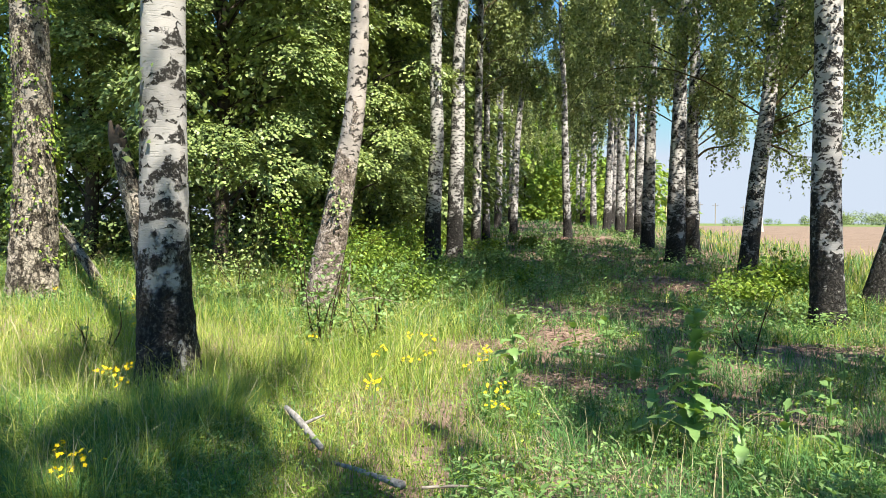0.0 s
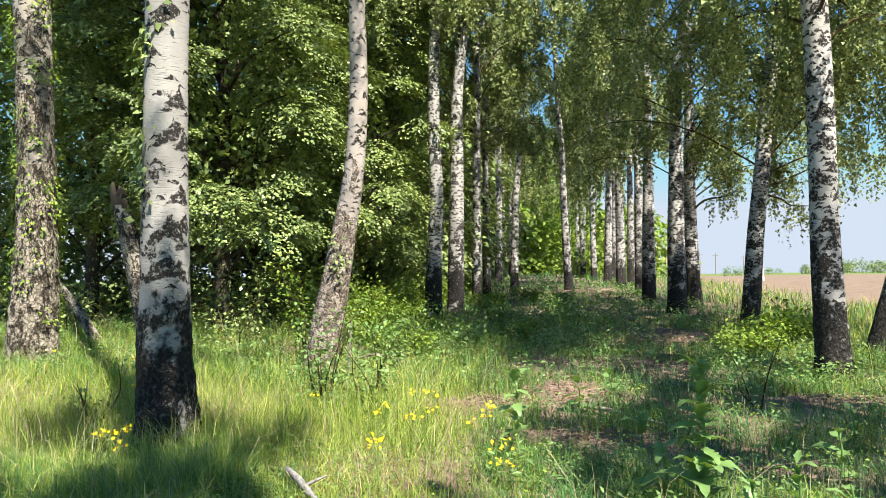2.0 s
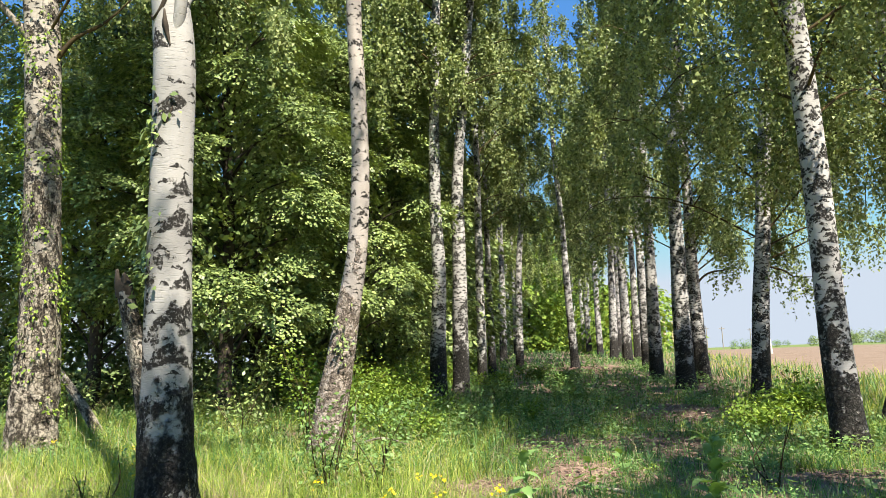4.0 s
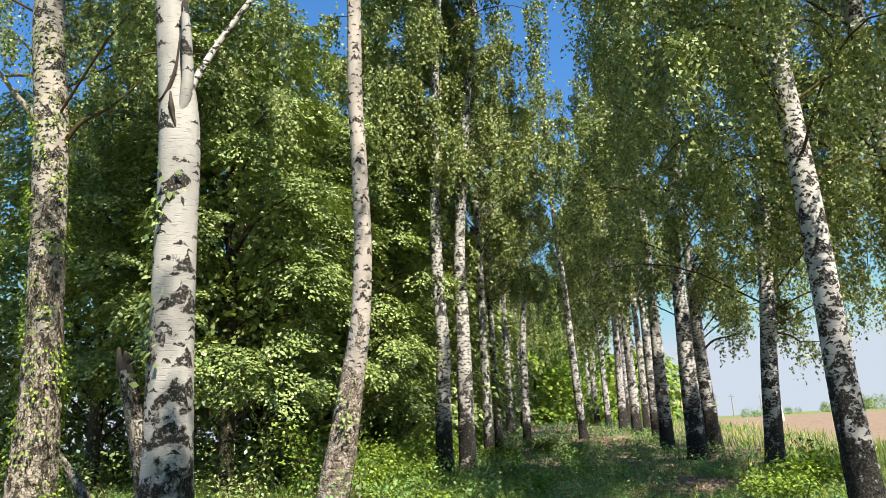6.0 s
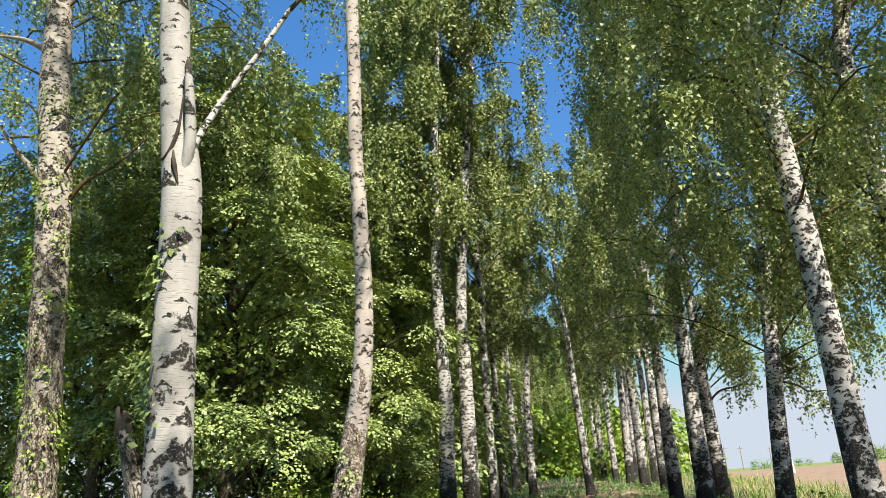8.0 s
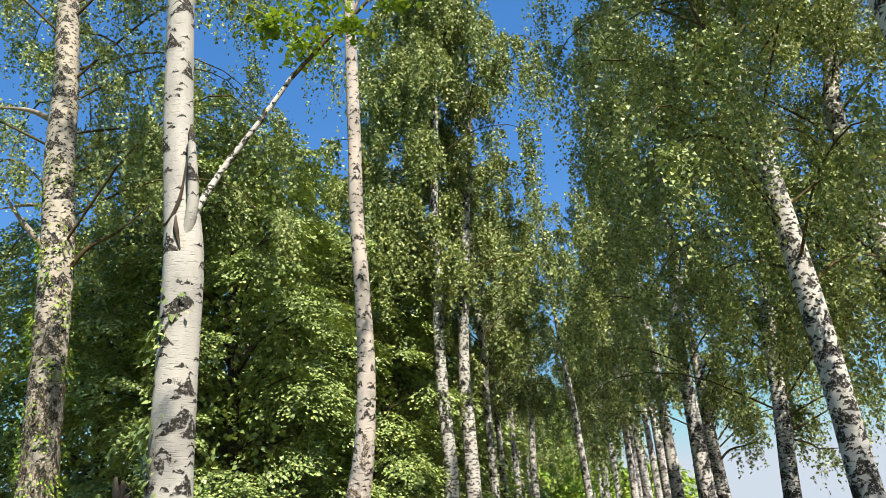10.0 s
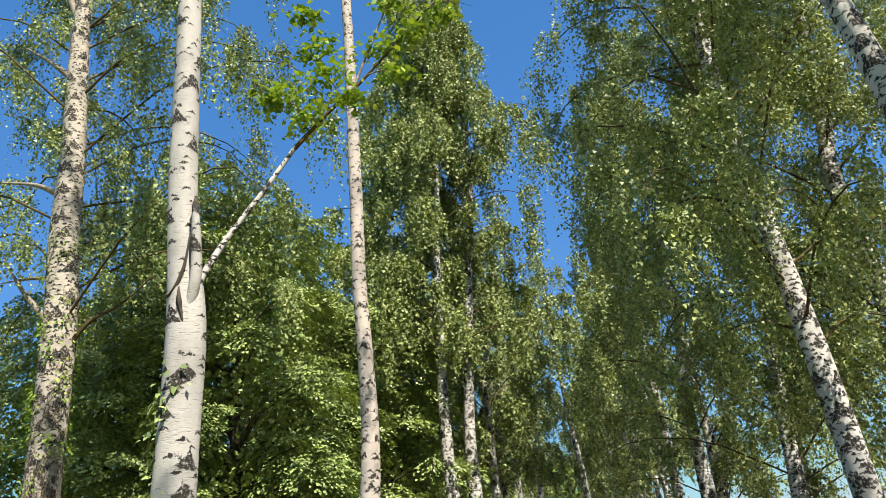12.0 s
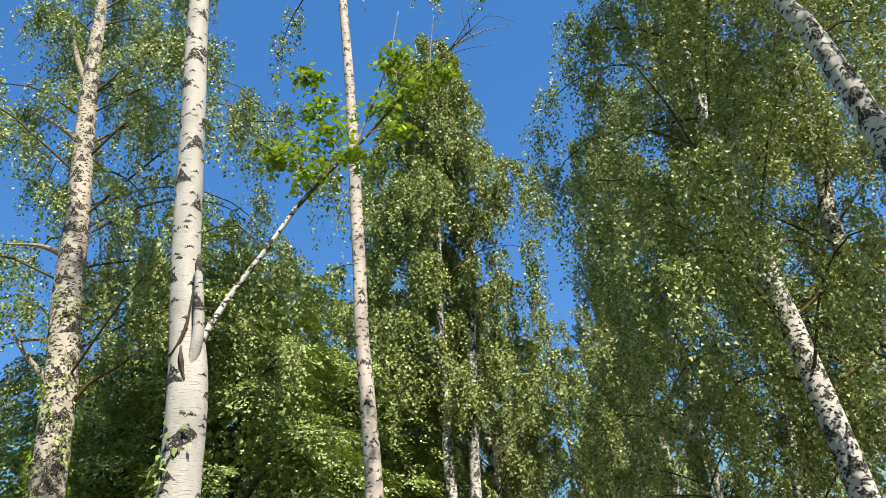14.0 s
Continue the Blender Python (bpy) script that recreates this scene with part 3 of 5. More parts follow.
def far_birches():
    """Four patterns repeat to the avenue's end, plus unseen shade trees behind the viewer."""
    rng = np.random.default_rng(77)
    patterns = []
    for s in range(4):
        h = 18 + s
        patterns.append(birch("birch_tree", 0, -200 - 10 * s, ((0, 0, 0.23), (0.1 * (s - 1.5), 4, 0.18), (0.16 * (s - 1.5), 9, 0.13)), (BARK, BARK_DARK)[s % 2], WHITE,
                              6.0 + 0.6 * s, h, 2.3, 20, 26, 30, 0.15, 40 + s, seg=12, rings=36, level=1.3))
    spots = [(3.9, 42.5), (4.9, 40), (3.7, 49.5), (5.2, 52), (3.4, 56), (4.6, 62), (3.8, 70), (4.8, 79), (4.0, 90), (4.6, 104), (3.6, 122),
             (-2.2, 42), (-2.6, 49), (-2.0, 57), (-2.8, 66), (-2.2, 76), (-2.6, 88), (-2.3, 102), (-2.8, 120), (-5.6, 25.0), (-6.8, 31), (-6.2, 40), (-7.0, 52), (-6.5, 68), (-6.8, 90),
             # Added out of view, behind and beside the viewer, to shade the foreground.
             (3.4, -4.0), (6.5, 2.7), (6.6, -1.0), (-3.2, -9.0), (0.6, -9.5), (-1.6, -3.4), (1.7, -1.3)]
    for i, (x, y) in enumerate(spots):
        src = patterns[i % 4]
        # The factors, keyed by y, size the shade trees for their shadows.
        k = rng.uniform(0.88, 1.12) * {-1.3: 0.65, -4.0: 0.7, -3.4: 0.8, 2.7: 0.62, -1.0: 0.7}.get(y, 1)
        copy_thing(src, pose(x, y, lie1(x, y), 0, 0, rng.uniform(0, 360)) @ Matrix.Scale(k, 4))
    for p in patterns:
        for o in (*p.children_recursive, p):
            bpy.data.objects.remove(o)


far_birches()


# ---- broad-leaved trees ----
def broad_crown(boughs, twigs, per, size, seed, flat=0.55, shell=0.55, long=1.0, lift=0.35):
    """Leaves on short drooping twigs over the outside of the boughs (rows of x, y, z, radius)."""
    rng = np.random.default_rng(seed)
    b = np.asarray(boughs)
    pick = rng.choice(len(b), twigs, p=b[:, 3] ** 2 / (b[:, 3] ** 2).sum())
    d = unit(rng.normal(0, 1, (twigs, 3)) + np.array([0, 0, lift]))
    c = b[pick, :3] + d * (b[pick, 3] * rng.uniform(shell, 1.05, twigs))[:, None] * np.array([1, 1, flat])
    go = unit(d * [1, 1, 0.35] + rng.normal(0, 0.35, (twigs, 3)) + np.array([0, 0, -0.12]))
    L = rng.uniform(0.35, 0.75, twigs) * long
    t = np.linspace(0.05, 1, per)[None, :, None]
    p = c[:, None] + go[:, None] * L[:, None, None] * t + np.array([0, 0, -0.22]) * L[:, None, None] * t ** 2
    up = unit(np.array([0, 0, 1.0]) + d * 0.95 + rng.normal(0, 0.25, (twigs, 3)))
    side = unit(np.cross(go, up))
    sign = np.where(np.arange(per) % 2 == 0, 1.0, -1.0)[None, :, None]
    way = unit(side[:, None] * sign + go[:, None] * 0.6 + rng.normal(0, 0.28, p.shape) + np.array([0, 0, -0.3]))
    face = unit(up[:, None] + rng.normal(0, 0.3, p.shape))
    n = twigs * per
    return p.reshape(-1, 3), way.reshape(-1, 3), face.reshape(-1, 3), size * rng.uniform(0.65, 1.2, n)


def spray_crown(boughs, sprays, per, size, seed, flat=0.42):
    """Flat drooping sprays of leaves, laid like eaves over the outside of the boughs (rows of x, y, z, radius)."""
    rng = np.random.default_rng(seed)
    b = np.asarray(boughs)
    pick = rng.choice(len(b), sprays, p=b[:, 3] ** 2 / (b[:, 3] ** 2).sum())
    out = unit(b[pick, :3] * [1, 1, 0])
    d = unit(rng.normal(0, 1, (sprays, 3)) + out * 0.7 + np.array([0, 0, 0.35]))
    c = b[pick, :3] + d * (b[pick, 3] * rng.uniform(0.62, 1.0, sprays))[:, None] * np.array([1, 1, flat])
    go = unit(d * [1, 1, 0.2] + out * 0.4 + rng.normal(0, 0.25, (sprays, 3)) + np.array([0, 0, -0.22]))
    up = unit(np.array([0, 0, 1.0]) + d * [0.8, 0.8, 0.3] + rng.normal(0, 0.16, (sprays, 3)))
    side = unit(np.cross(go, up))
    L = rng.uniform(0.5, 1.0, sprays)[:, None] * (8.0 * size + 0.12)
    u, v = rng.random((sprays, per)) ** 0.8, rng.uniform(-1, 1, (sprays, per))
    wide = 0.34 * L * np.sin(math.pi * (0.14 + 0.8 * u))
    p = c[:, None] + go[:, None] * (L * u)[..., None] + side[:, None] * (wide * v)[..., None]
    p[..., 2] -= L * (0.34 * u ** 2 + 0.12 * v ** 2)
    p += rng.normal(0, 0.025, p.shape)
    way = unit(go[:, None] * 0.8 + side[:, None] * v[..., None] * 0.9 + rng.normal(0, 0.25, p.shape) + np.array([0, 0, -0.35]))
    face = unit(up[:, None] + go[:, None] * (0.35 * u)[..., None] + rng.normal(0, 0.24, p.shape))
    return p.reshape(-1, 3), way.reshape(-1, 3), face.reshape(-1, 3), size * rng.uniform(0.65, 1.2, sprays * per)


def broad_tree(x0, y0, h, spread, low, sprays, seed, label, mat=None, size=0.12, boughs=36, thick=0.17, name="broadleaf_tree", group="broadleaf trees of the thicket", per=26, core=1400):
    rng = np.random.default_rng(seed)
    g = lie1(x0, y0)
    root = thing(name, (x0, y0, g), label, "tree", group)
    rows = [(0, 0, -0.1, thick), (0.1, 0.1, h * 0.35, thick * 0.8), (0.0, 0.15, h * 0.65, thick * 0.5), (0.1, 0, h * 0.93, 0.02)]
    part("trunk", trunk_mesh("trunk", rows, BROWN_BARK, 12, seed, 1.3, 30), root)
    bl, pieces = [], []
    for i in range(boughs):
        f = (i + rng.random()) / boughs
        z = low + (h - low) * f
        reach = spread * math.sqrt(max(0.03, 1 - (max(0.0, f - 0.3) / 0.72) ** 2)) * (0.75 + 0.25 * min(1, f * 4))
        a = i * 2.399 + rng.normal(0, 0.3)
        q = reach * rng.uniform(0.62, 1.0)
        r = rng.uniform(0.7, 1.25) * (0.55 + 0.14 * spread)
        c = np.array([math.cos(a) * q, math.sin(a) * q, z])
        bl.append((*c, r))
        s = np.array([0.05, 0.1, max(0.3, z - q * 0.6)])
        pieces.append(tube_data(spline([s, (s + c) / 2 + [0, 0, 0.15 * q], c], 6), np.linspace(0.045, 0.012, 6), 4))
    for v, f, u in pieces:
        part("limb", smooth_shade(mesh_from("limb", v, f, BROWN_BARK, u)), root)
    at, way, face, siz = spray_crown(bl, sprays, per, size, seed)
    f = rng.random(core)
    reach = 0.62 * spread * np.sqrt(np.maximum(0.03, 1 - (np.maximum(0, f - 0.3) / 0.72) ** 2)) * np.sqrt(rng.random(core))
    a = rng.uniform(0, 6.283, core)
    inner = np.stack([reach * np.cos(a), reach * np.sin(a), low + (h - low) * f], 1)
    at = np.vstack([at, inner])
    way = np.vstack([way, unit(rng.normal(0, 1, (core, 3)) + [0, 0, -0.4])])
    face = np.vstack([face, unit(rng.normal(0, 1, (core, 3)) + [0, 0, 0.8])])
    siz = np.concatenate([siz, rng.uniform(0.8, 1.3, core) * (size * 1.2 + 0.05)])
    part("crown", leaf_cloud("crown", at, way, face, siz, mat or BROAD_LEAF, seed, "broad"), root, "layered sprays of broad green leaves", "stuff")
    return root


MAPLE = "dense leafy broadleaf tree with layered drooping sprays"
broad_tree(-7.2, 16.2, 12.3, 2.7, 2.0, 2500, 101, MAPLE, size=0.092, boughs=42, per=42, core=4200)
broad_tree(-10.6, 16.5, 10.0, 2.8, 2.3, 1900, 102, MAPLE, size=0.095, per=38, core=4200)
broad_tree(-5.4, 20.5, 10.5, 2.2, 2.2, 1700, 103, MAPLE, size=0.1, per=36, core=3600)
broad_tree(-8.6, 21.5, 13.5, 3.0, 2.0, 1300, 104, MAPLE, size=0.14, per=30, core=2000)
broad_tree(-10.8, 25.5, 14.5, 3.2, 1.0, 700, 114, MAPLE, size=0.21)
broad_tree(-6.8, 28.5, 14.0, 3.0, 1.0, 700, 115, MAPLE, size=0.22)
broad_tree(-13.8, 19.5, 9.0, 2.8, 0.5, 700, 105, MAPLE, size=0.17)
broad_tree(-5.3, 26.5, 10.0, 2.4, 0.6, 700, 106, MAPLE, size=0.18)
broad_tree(-9.5, 33.0, 12.0, 3.2, 0.8, 450, 107, MAPLE, size=0.27)
broad_tree(-5.8, 36.0, 10.0, 2.6, 0.6, 500, 108, MAPLE, size=0.24)
broad_tree(-6.2, 46.0, 11.0, 3.0, 0.6, 450, 109, MAPLE, size=0.27)
broad_tree(-5.6, 60.0, 11.0, 3.0, 0.6, 400, 110, MAPLE, size=0.32)
END = "trees closing the avenue"
for k, (x, y, h) in enumerate(((6.8, 58, 5.0), (7.6, 72, 6.5), (6.4, 84, 7.5), (9.0, 92, 7.0), (5.0, 108, 8.0), (8.5, 118, 8.0), (11.5, 112, 6.0), (14.5, 125, 6.5), (-3.5, 100, 9.0), (-9.0, 75, 9.0), (-12.0, 45, 9.0), (-11.5, 60, 9.0))):
    broad_tree(x, y, h, 2.4, 0.2, 160, 130 + k, "bushy young tree at the end of the avenue", mat=BRIGHT_LEAF, size=0.42, boughs=22, thick=0.1, group=END, per=16, core=200)
for k, (x, y) in enumerate(((-2.5, 112), (2.5, 122), (6.0, 130), (-6.5, 135))):
    broad_tree(x, y, 13, 4.0, 0.2, 260, 150 + k, "bushy green trees closing the far end of the avenue", mat=BRIGHT_LEAF, size=0.68, group=END, per=16, core=300)
for x, y, h, wide, n, seed, label in ((-1.6, 98.0, 19.0, 4.2, 400, 116, "tall pale green tree closing the avenue"), (1.6, 116.0, 23.0, 4.6, 420, 117, "tall pale green tree closing the avenue"),
                                      (1.0, 135.0, 16.0, 6.0, 400, 111, "bushy green trees closing the far end of the avenue"), (-5.0, 120.0, 15.0, 5.0, 350, 112, "bushy green trees closing the far end of the avenue")):
    broad_tree(x, y, h, wide, 1.0, n, seed, label, mat=BRIGHT_LEAF, size=0.58, group=END, per=16, core=400)


# ---- the near birch: broken stub, torn fork, leafy limb ----
def limb_part(root, pts, radii, mat, name="limb", label="", seg=12, n=24, lump=0.04, seed=3):
    base = np.array(root.location)
    line = spline(np.asarray(pts, float) - base, n)
    rad = np.interp(np.linspace(0, 1, n), np.linspace(0, 1, len(radii)), radii)
    v, f, u = tube_data(line, rad, seg, lump=lump, seed=seed, u0=seed * 3.1)
    u = u + np.array([0, 3.0])
    tip, foot = len(v), len(v) + 1
    v = np.vstack([v, line[-1:] + unit(line[-1:] - line[-2:-1]) * rad[-1] * 0.5, line[:1]])
    k = (n - 1) * (seg + 1)
    ends = [(k + j, k + j + 1, tip, tip) for j in range(seg)]
    me = bpy.data.meshes.new(name)
    faces = [tuple(q) for q in f.tolist()] + [(a, b, c) for a, b, c, _ in ends]
    me.from_pydata(v.tolist(), [], faces)
    u = np.vstack([u, u[-1:], u[:1]])
    layer = me.uv_layers.new(name="bark")
    idx = np.zeros(len(me.loops), np.int32)
    me.loops.foreach_get("vertex_index", idx)
    layer.data.foreach_set("uv", np.asarray(u, np.float32)[idx].ravel())
    me.materials.append(mat)
    smooth_shade(me)
    return part(name, me, root, label)


limb_part(birch_a, ((-3.4, 6.17, 1.0), (-3.47, 6.15, 1.45), (-3.56, 6.13, 1.85), (-3.63, 6.12, 2.16)), (0.1, 0.098, 0.08, 0.07), BARK_OLD, "stub", "broken stub with a splintered brown top", lump=0.06, seed=5)
limb_part(birch_a, ((-3.622, 6.12, 2.12), (-3.64, 6.12, 2.22), (-3.65, 6.12, 2.27)), (0.073, 0.07, 0.058), BROWN_BARK, "splinter", "weathered torn wood", lump=0.3, seed=8)
for k, (dx, dy, up, r) in enumerate(((-0.04, -0.03, 0.09, 0.03), (0.03, -0.03, 0.035, 0.034), (-0.01, 0.03, 0.06, 0.034))):
    limb_part(birch_a, ((-3.637 + dx, 6.12 + dy, 2.2), (-3.645 + dx, 6.12 + dy, 2.27), (-3.65 + dx, 6.12 + dy, 2.27 + up)), (r, r * 0.95, r * 0.5), BROWN_BARK, "splinter", "weathered torn wood", seg=7, n=6, lump=0.4, seed=60 + k)
limb_part(birch_a, ((-3.128, 6.05, 5.57), (-3.13, 6.05, 5.64), (-3.135, 6.05, 5.7)), (0.034, 0.03, 0.012), BROWN_BARK, "splinter", "weathered torn wood", lump=0.35, seed=18)
limb_part(birch_a, ((-3.2, 6.12, 4.4), (-3.1, 6.07, 4.8), (-3.1, 6.05, 5.2), (-3.13, 6.05, 5.62)), (0.05, 0.056, 0.05, 0.034), BARK_CLEAN, "stub", seed=6)
limb_part(birch_a, ((-3.2, 6.15, 4.5), (-3.08, 6.2, 4.9), (-2.87, 6.38, 5.45), (-2.58, 6.52, 5.98), (-2.24, 6.6, 6.55)), (0.042, 0.035, 0.03, 0.027, 0.024), BARK, "limb", "long bare slanting limb", n=30, seed=9)
long_limb = limb_part(birch_a, ((-2.27, 6.6, 6.5), (-1.85, 6.6, 6.93), (-1.48, 6.6, 7.25), (-1.0, 6.6, 7.75), (-0.56, 6.6, 8.2), (0.32, 6.6, 8.94)), (0.026, 0.021, 0.018, 0.013, 0.009, 0.003), TWIG, "limb", "long bare slanting limb", n=36, seed=9)
rt = np.random.default_rng(88)
for k in range(12):
    f = rt.uniform(0.35, 1.0)
    a = np.array((-1.0 + 1.3 * f, 6.6, 7.75 + 1.2 * f))
    b = a + np.array((rt.uniform(-0.1, 0.75), rt.uniform(-0.3, 0.3), rt.uniform(-0.15, 0.6)))
    limb_part(birch_a, (a, (a + b) / 2 + np.array((0, 0, 0.05)), b), (0.006, 0.004, 0.002), TWIG, "twig", seg=5, n=6, seed=40 + k)
limb_part(birch_a, ((-1.55, 6.6, 7.2), (-1.3, 6.58, 7.8), (-1.05, 6.55, 8.4), (-0.85, 6.5, 9.2)), (0.018, 0.014, 0.01, 0.005), LIMB, "limb", seg=8, seed=10)
for k, (a, b) in enumerate((((-2.0, 6.6, 6.8), (-2.5, 6.5, 7.25)), ((-1.7, 6.6, 7.1), (-2.1, 6.6, 7.9)), ((-0.9, 6.6, 7.9), (-0.35, 6.55, 8.05)), ((-0.56, 6.6, 8.2), (-0.4, 6.5, 9.0)), ((-0.2, 6.6, 8.5), (0.5, 6.6, 8.62)), ((-1.4, 6.6, 7.35), (-0.95, 6.55, 7.25)))):
    m = [(p + q) / 2 for p, q in zip(a, b)]
    m[2] += 0.06
    limb_part(birch_a, (a, m, b), (0.01, 0.007, 0.003), LIMB, "limb", seg=6, n=8, seed=20 + k)


for pts, r in ((((-3.4, 6.1, 4.7), (-3.34, 6.055, 4.66), (-3.25, 6.025, 4.78), (-3.19, 6.03, 5.0), (-3.165, 6.04, 5.3)), (0.012, 0.022, 0.017, 0.012, 0.005)),
               (((-3.24, 6.03, 4.72), (-3.22, 6.02, 4.55), (-3.18, 6.025, 4.36)), (0.012, 0.03, 0.006)),
               (((-3.3, 6.03, 3.85), (-3.22, 6.015, 3.65), (-3.15, 6.03, 3.8)), (0.004, 0.009, 0.004))):
    limb_part(birch_a, pts, r, BROWN_BARK, "bark_scar", "black swollen bark scar", n=18, lump=0.5, seed=77)


def leafy_limb():
    rng = np.random.default_rng(61)
    cs = ((-2.05, 6.6, 6.85, 0.3), (-2.35, 6.5, 7.15, 0.32), (-2.5, 6.5, 7.2, 0.2), (-1.85, 6.6, 7.45, 0.32), (-1.6, 6.6, 7.05, 0.25), (-2.0, 6.6, 7.9, 0.3), (-1.2, 6.6, 7.7, 0.25), (-0.8, 6.6, 7.9, 0.28),
          (-0.45, 6.6, 8.05, 0.22), (-1.0, 6.55, 8.4, 0.25), (-1.05, 6.6, 7.3, 0.2), (-2.1, 6.5, 8.35, 0.2))
    at = np.vstack([np.array(c[:3]) + rng.normal(0, c[3] * 0.5, (int(520 * c[3]), 3)) * [1, 0.8, 0.55] for c in cs])
    n = len(at)
    way = unit(rng.normal(0, 1, (n, 3)) * [1, 1, 0.4] + [0, 0, -0.4])
    face = unit(rng.normal(0, 0.5, (n, 3)) + [0, 0, 1])
    me = leaf_cloud("leaf_spray", at - np.array(birch_a.location), way, face, 0.1 * rng.uniform(0.55, 1.25, n), BRIGHT_LEAF, 61, "quad", 0.05)
    part("leaf_spray", me, long_limb, "bright green broad leaves", "stuff")


leafy_limb()

# limbs of the old birch
for k, (pts, r) in enumerate(((((-7.75, 10.5, 6.6), (-8.3, 10.3, 7.3), (-8.75, 10.2, 8.0)), 0.07), (((-7.8, 10.5, 7.6), (-8.3, 10.4, 7.65), (-8.8, 10.3, 7.6)), 0.05),
                              (((-7.9, 10.5, 9.2), (-8.4, 10.3, 9.5), (-9.1, 10.2, 9.65)), 0.07), (((-8.1, 10.5, 12.0), (-8.6, 10.4, 12.5), (-9.2, 10.3, 13.0)), 0.08),
                              (((-7.6, 10.5, 6.2), (-7.2, 10.5, 6.7), (-6.7, 10.6, 7.0), (-6.2, 10.7, 7.5)), 0.05),
                              (((-8.2, 10.5, 13.5), (-8.7, 10.5, 14.8), (-9.1, 10.6, 16.5)), 0.09))):
    limb_part(birch_t, pts, (r, r * 0.75, r * 0.45, r * 0.2), LIMB if k != 4 else TWIG, "limb", "pale broken limb" if k < 4 else "", seg=10, n=14, seed=30 + k)


# ---- creepers on the trunks ----
def creeper(name, at0, rows, count, size, mat, label, seed, side=(0, 6.28)):
    """Leaves that cling to a trunk given by rows of x, y, z, radius."""
    rng = np.random.default_rng(seed)
    r = np.asarray(rows, float)
    tufts = max(10, count // 32)
    tz, ta, who = rng.uniform(r[0, 2], r[-1, 2], tufts), rng.uniform(*side, tufts), rng.integers(0, tufts, count)
    z = tz[who] + rng.normal(-0.03, 0.11, count)
    a = ta[who] + rng.normal(0, 0.28, count)
    keep = rng.random(count) < 0.3 + 0.7 * rng.random(tufts)[who]
    z, a = z[keep], a[keep]
    n = len(z)
    rad = np.interp(z, r[:, 2], r[:, 3]) * 1.03 + np.abs(rng.normal(0, 0.055, n))
    out = np.stack([np.cos(a), np.sin(a), np.zeros(n)], 1)
    at = np.stack([np.interp(z, r[:, 2], r[:, 0]), np.interp(z, r[:, 2], r[:, 1]), z], 1) + out * rad[:, None]
    way = unit(np.array([0, 0, -0.8]) + rng.normal(0, 0.5, (n, 3)) + out * 0.5)
    face = unit(out + np.array([0, 0, 0.5]) + rng.normal(0, 0.3, (n, 3)))
    root = thing(name, at0, label, "climbing plant")
    part("foliage", leaf_cloud("foliage", at - np.array(at0), way, face, size * rng.uniform(0.6, 1.2, n), mat, seed, "quad"), root, kind="stuff")
    line = np.stack([np.interp(np.linspace(r[0, 2], r[-1, 2], 30), r[:, 2], r[:, j]) for j in range(4)], 1)
    th = np.linspace(side[0] + 0.3, side[1] - 0.6, 30) * 0.35 + side[0] * 0.6 + 0.4 * np.sin(np.arange(30) * 0.6)
    stem = line[:, :3] + np.stack([np.cos(th), np.sin(th), 0 * th], 1) * line[:, 3:4] * 1.02
    v, f, u = tube_data(stem - np.array(at0), np.full(30, 0.008), 5)
    part("stem", mesh_from("stem", v, f, TWIG, u), root)


TG = lie1(-7.75, 10.5)
creeper("climbing_creeper", (-7.75, 10.5, TG), ((-7.7, 10.5, TG + 0.5, 0.34), (-7.61, 10.5, TG + 2.4, 0.285), (-7.65, 10.5, TG + 4.2, 0.265), (-7.72, 10.5, TG + 6.3, 0.27), (-7.87, 10.5, TG + 8.2, 0.26)), 3400, 0.068, BRIGHT_LEAF,
        "small-leaved green creeper clinging to an old birch", 71)
creeper("climbing_creeper", (-3.25, 6.2, lie1(-3.25, 6.2)), ((-3.27, 6.2, 2.35, 0.2), (-3.25, 6.2, 3.0, 0.19), (-3.23, 6.2, 3.8, 0.19)), 380, 0.085, BROAD_LEAF,
        "thin leafy creeper on a white birch trunk", 72, (2.6, 4.6))
creeper("climbing_creeper", (-3.05, 10.3, lie1(-3.05, 10.3)), ((-3.05, 10.3, 0.1, 0.24), (-2.9, 10.3, 1.2, 0.22), (-2.75, 10.3, 2.0, 0.19)), 260, 0.07, BROAD_LEAF,
        "sparse green leaves round a birch foot", 73)


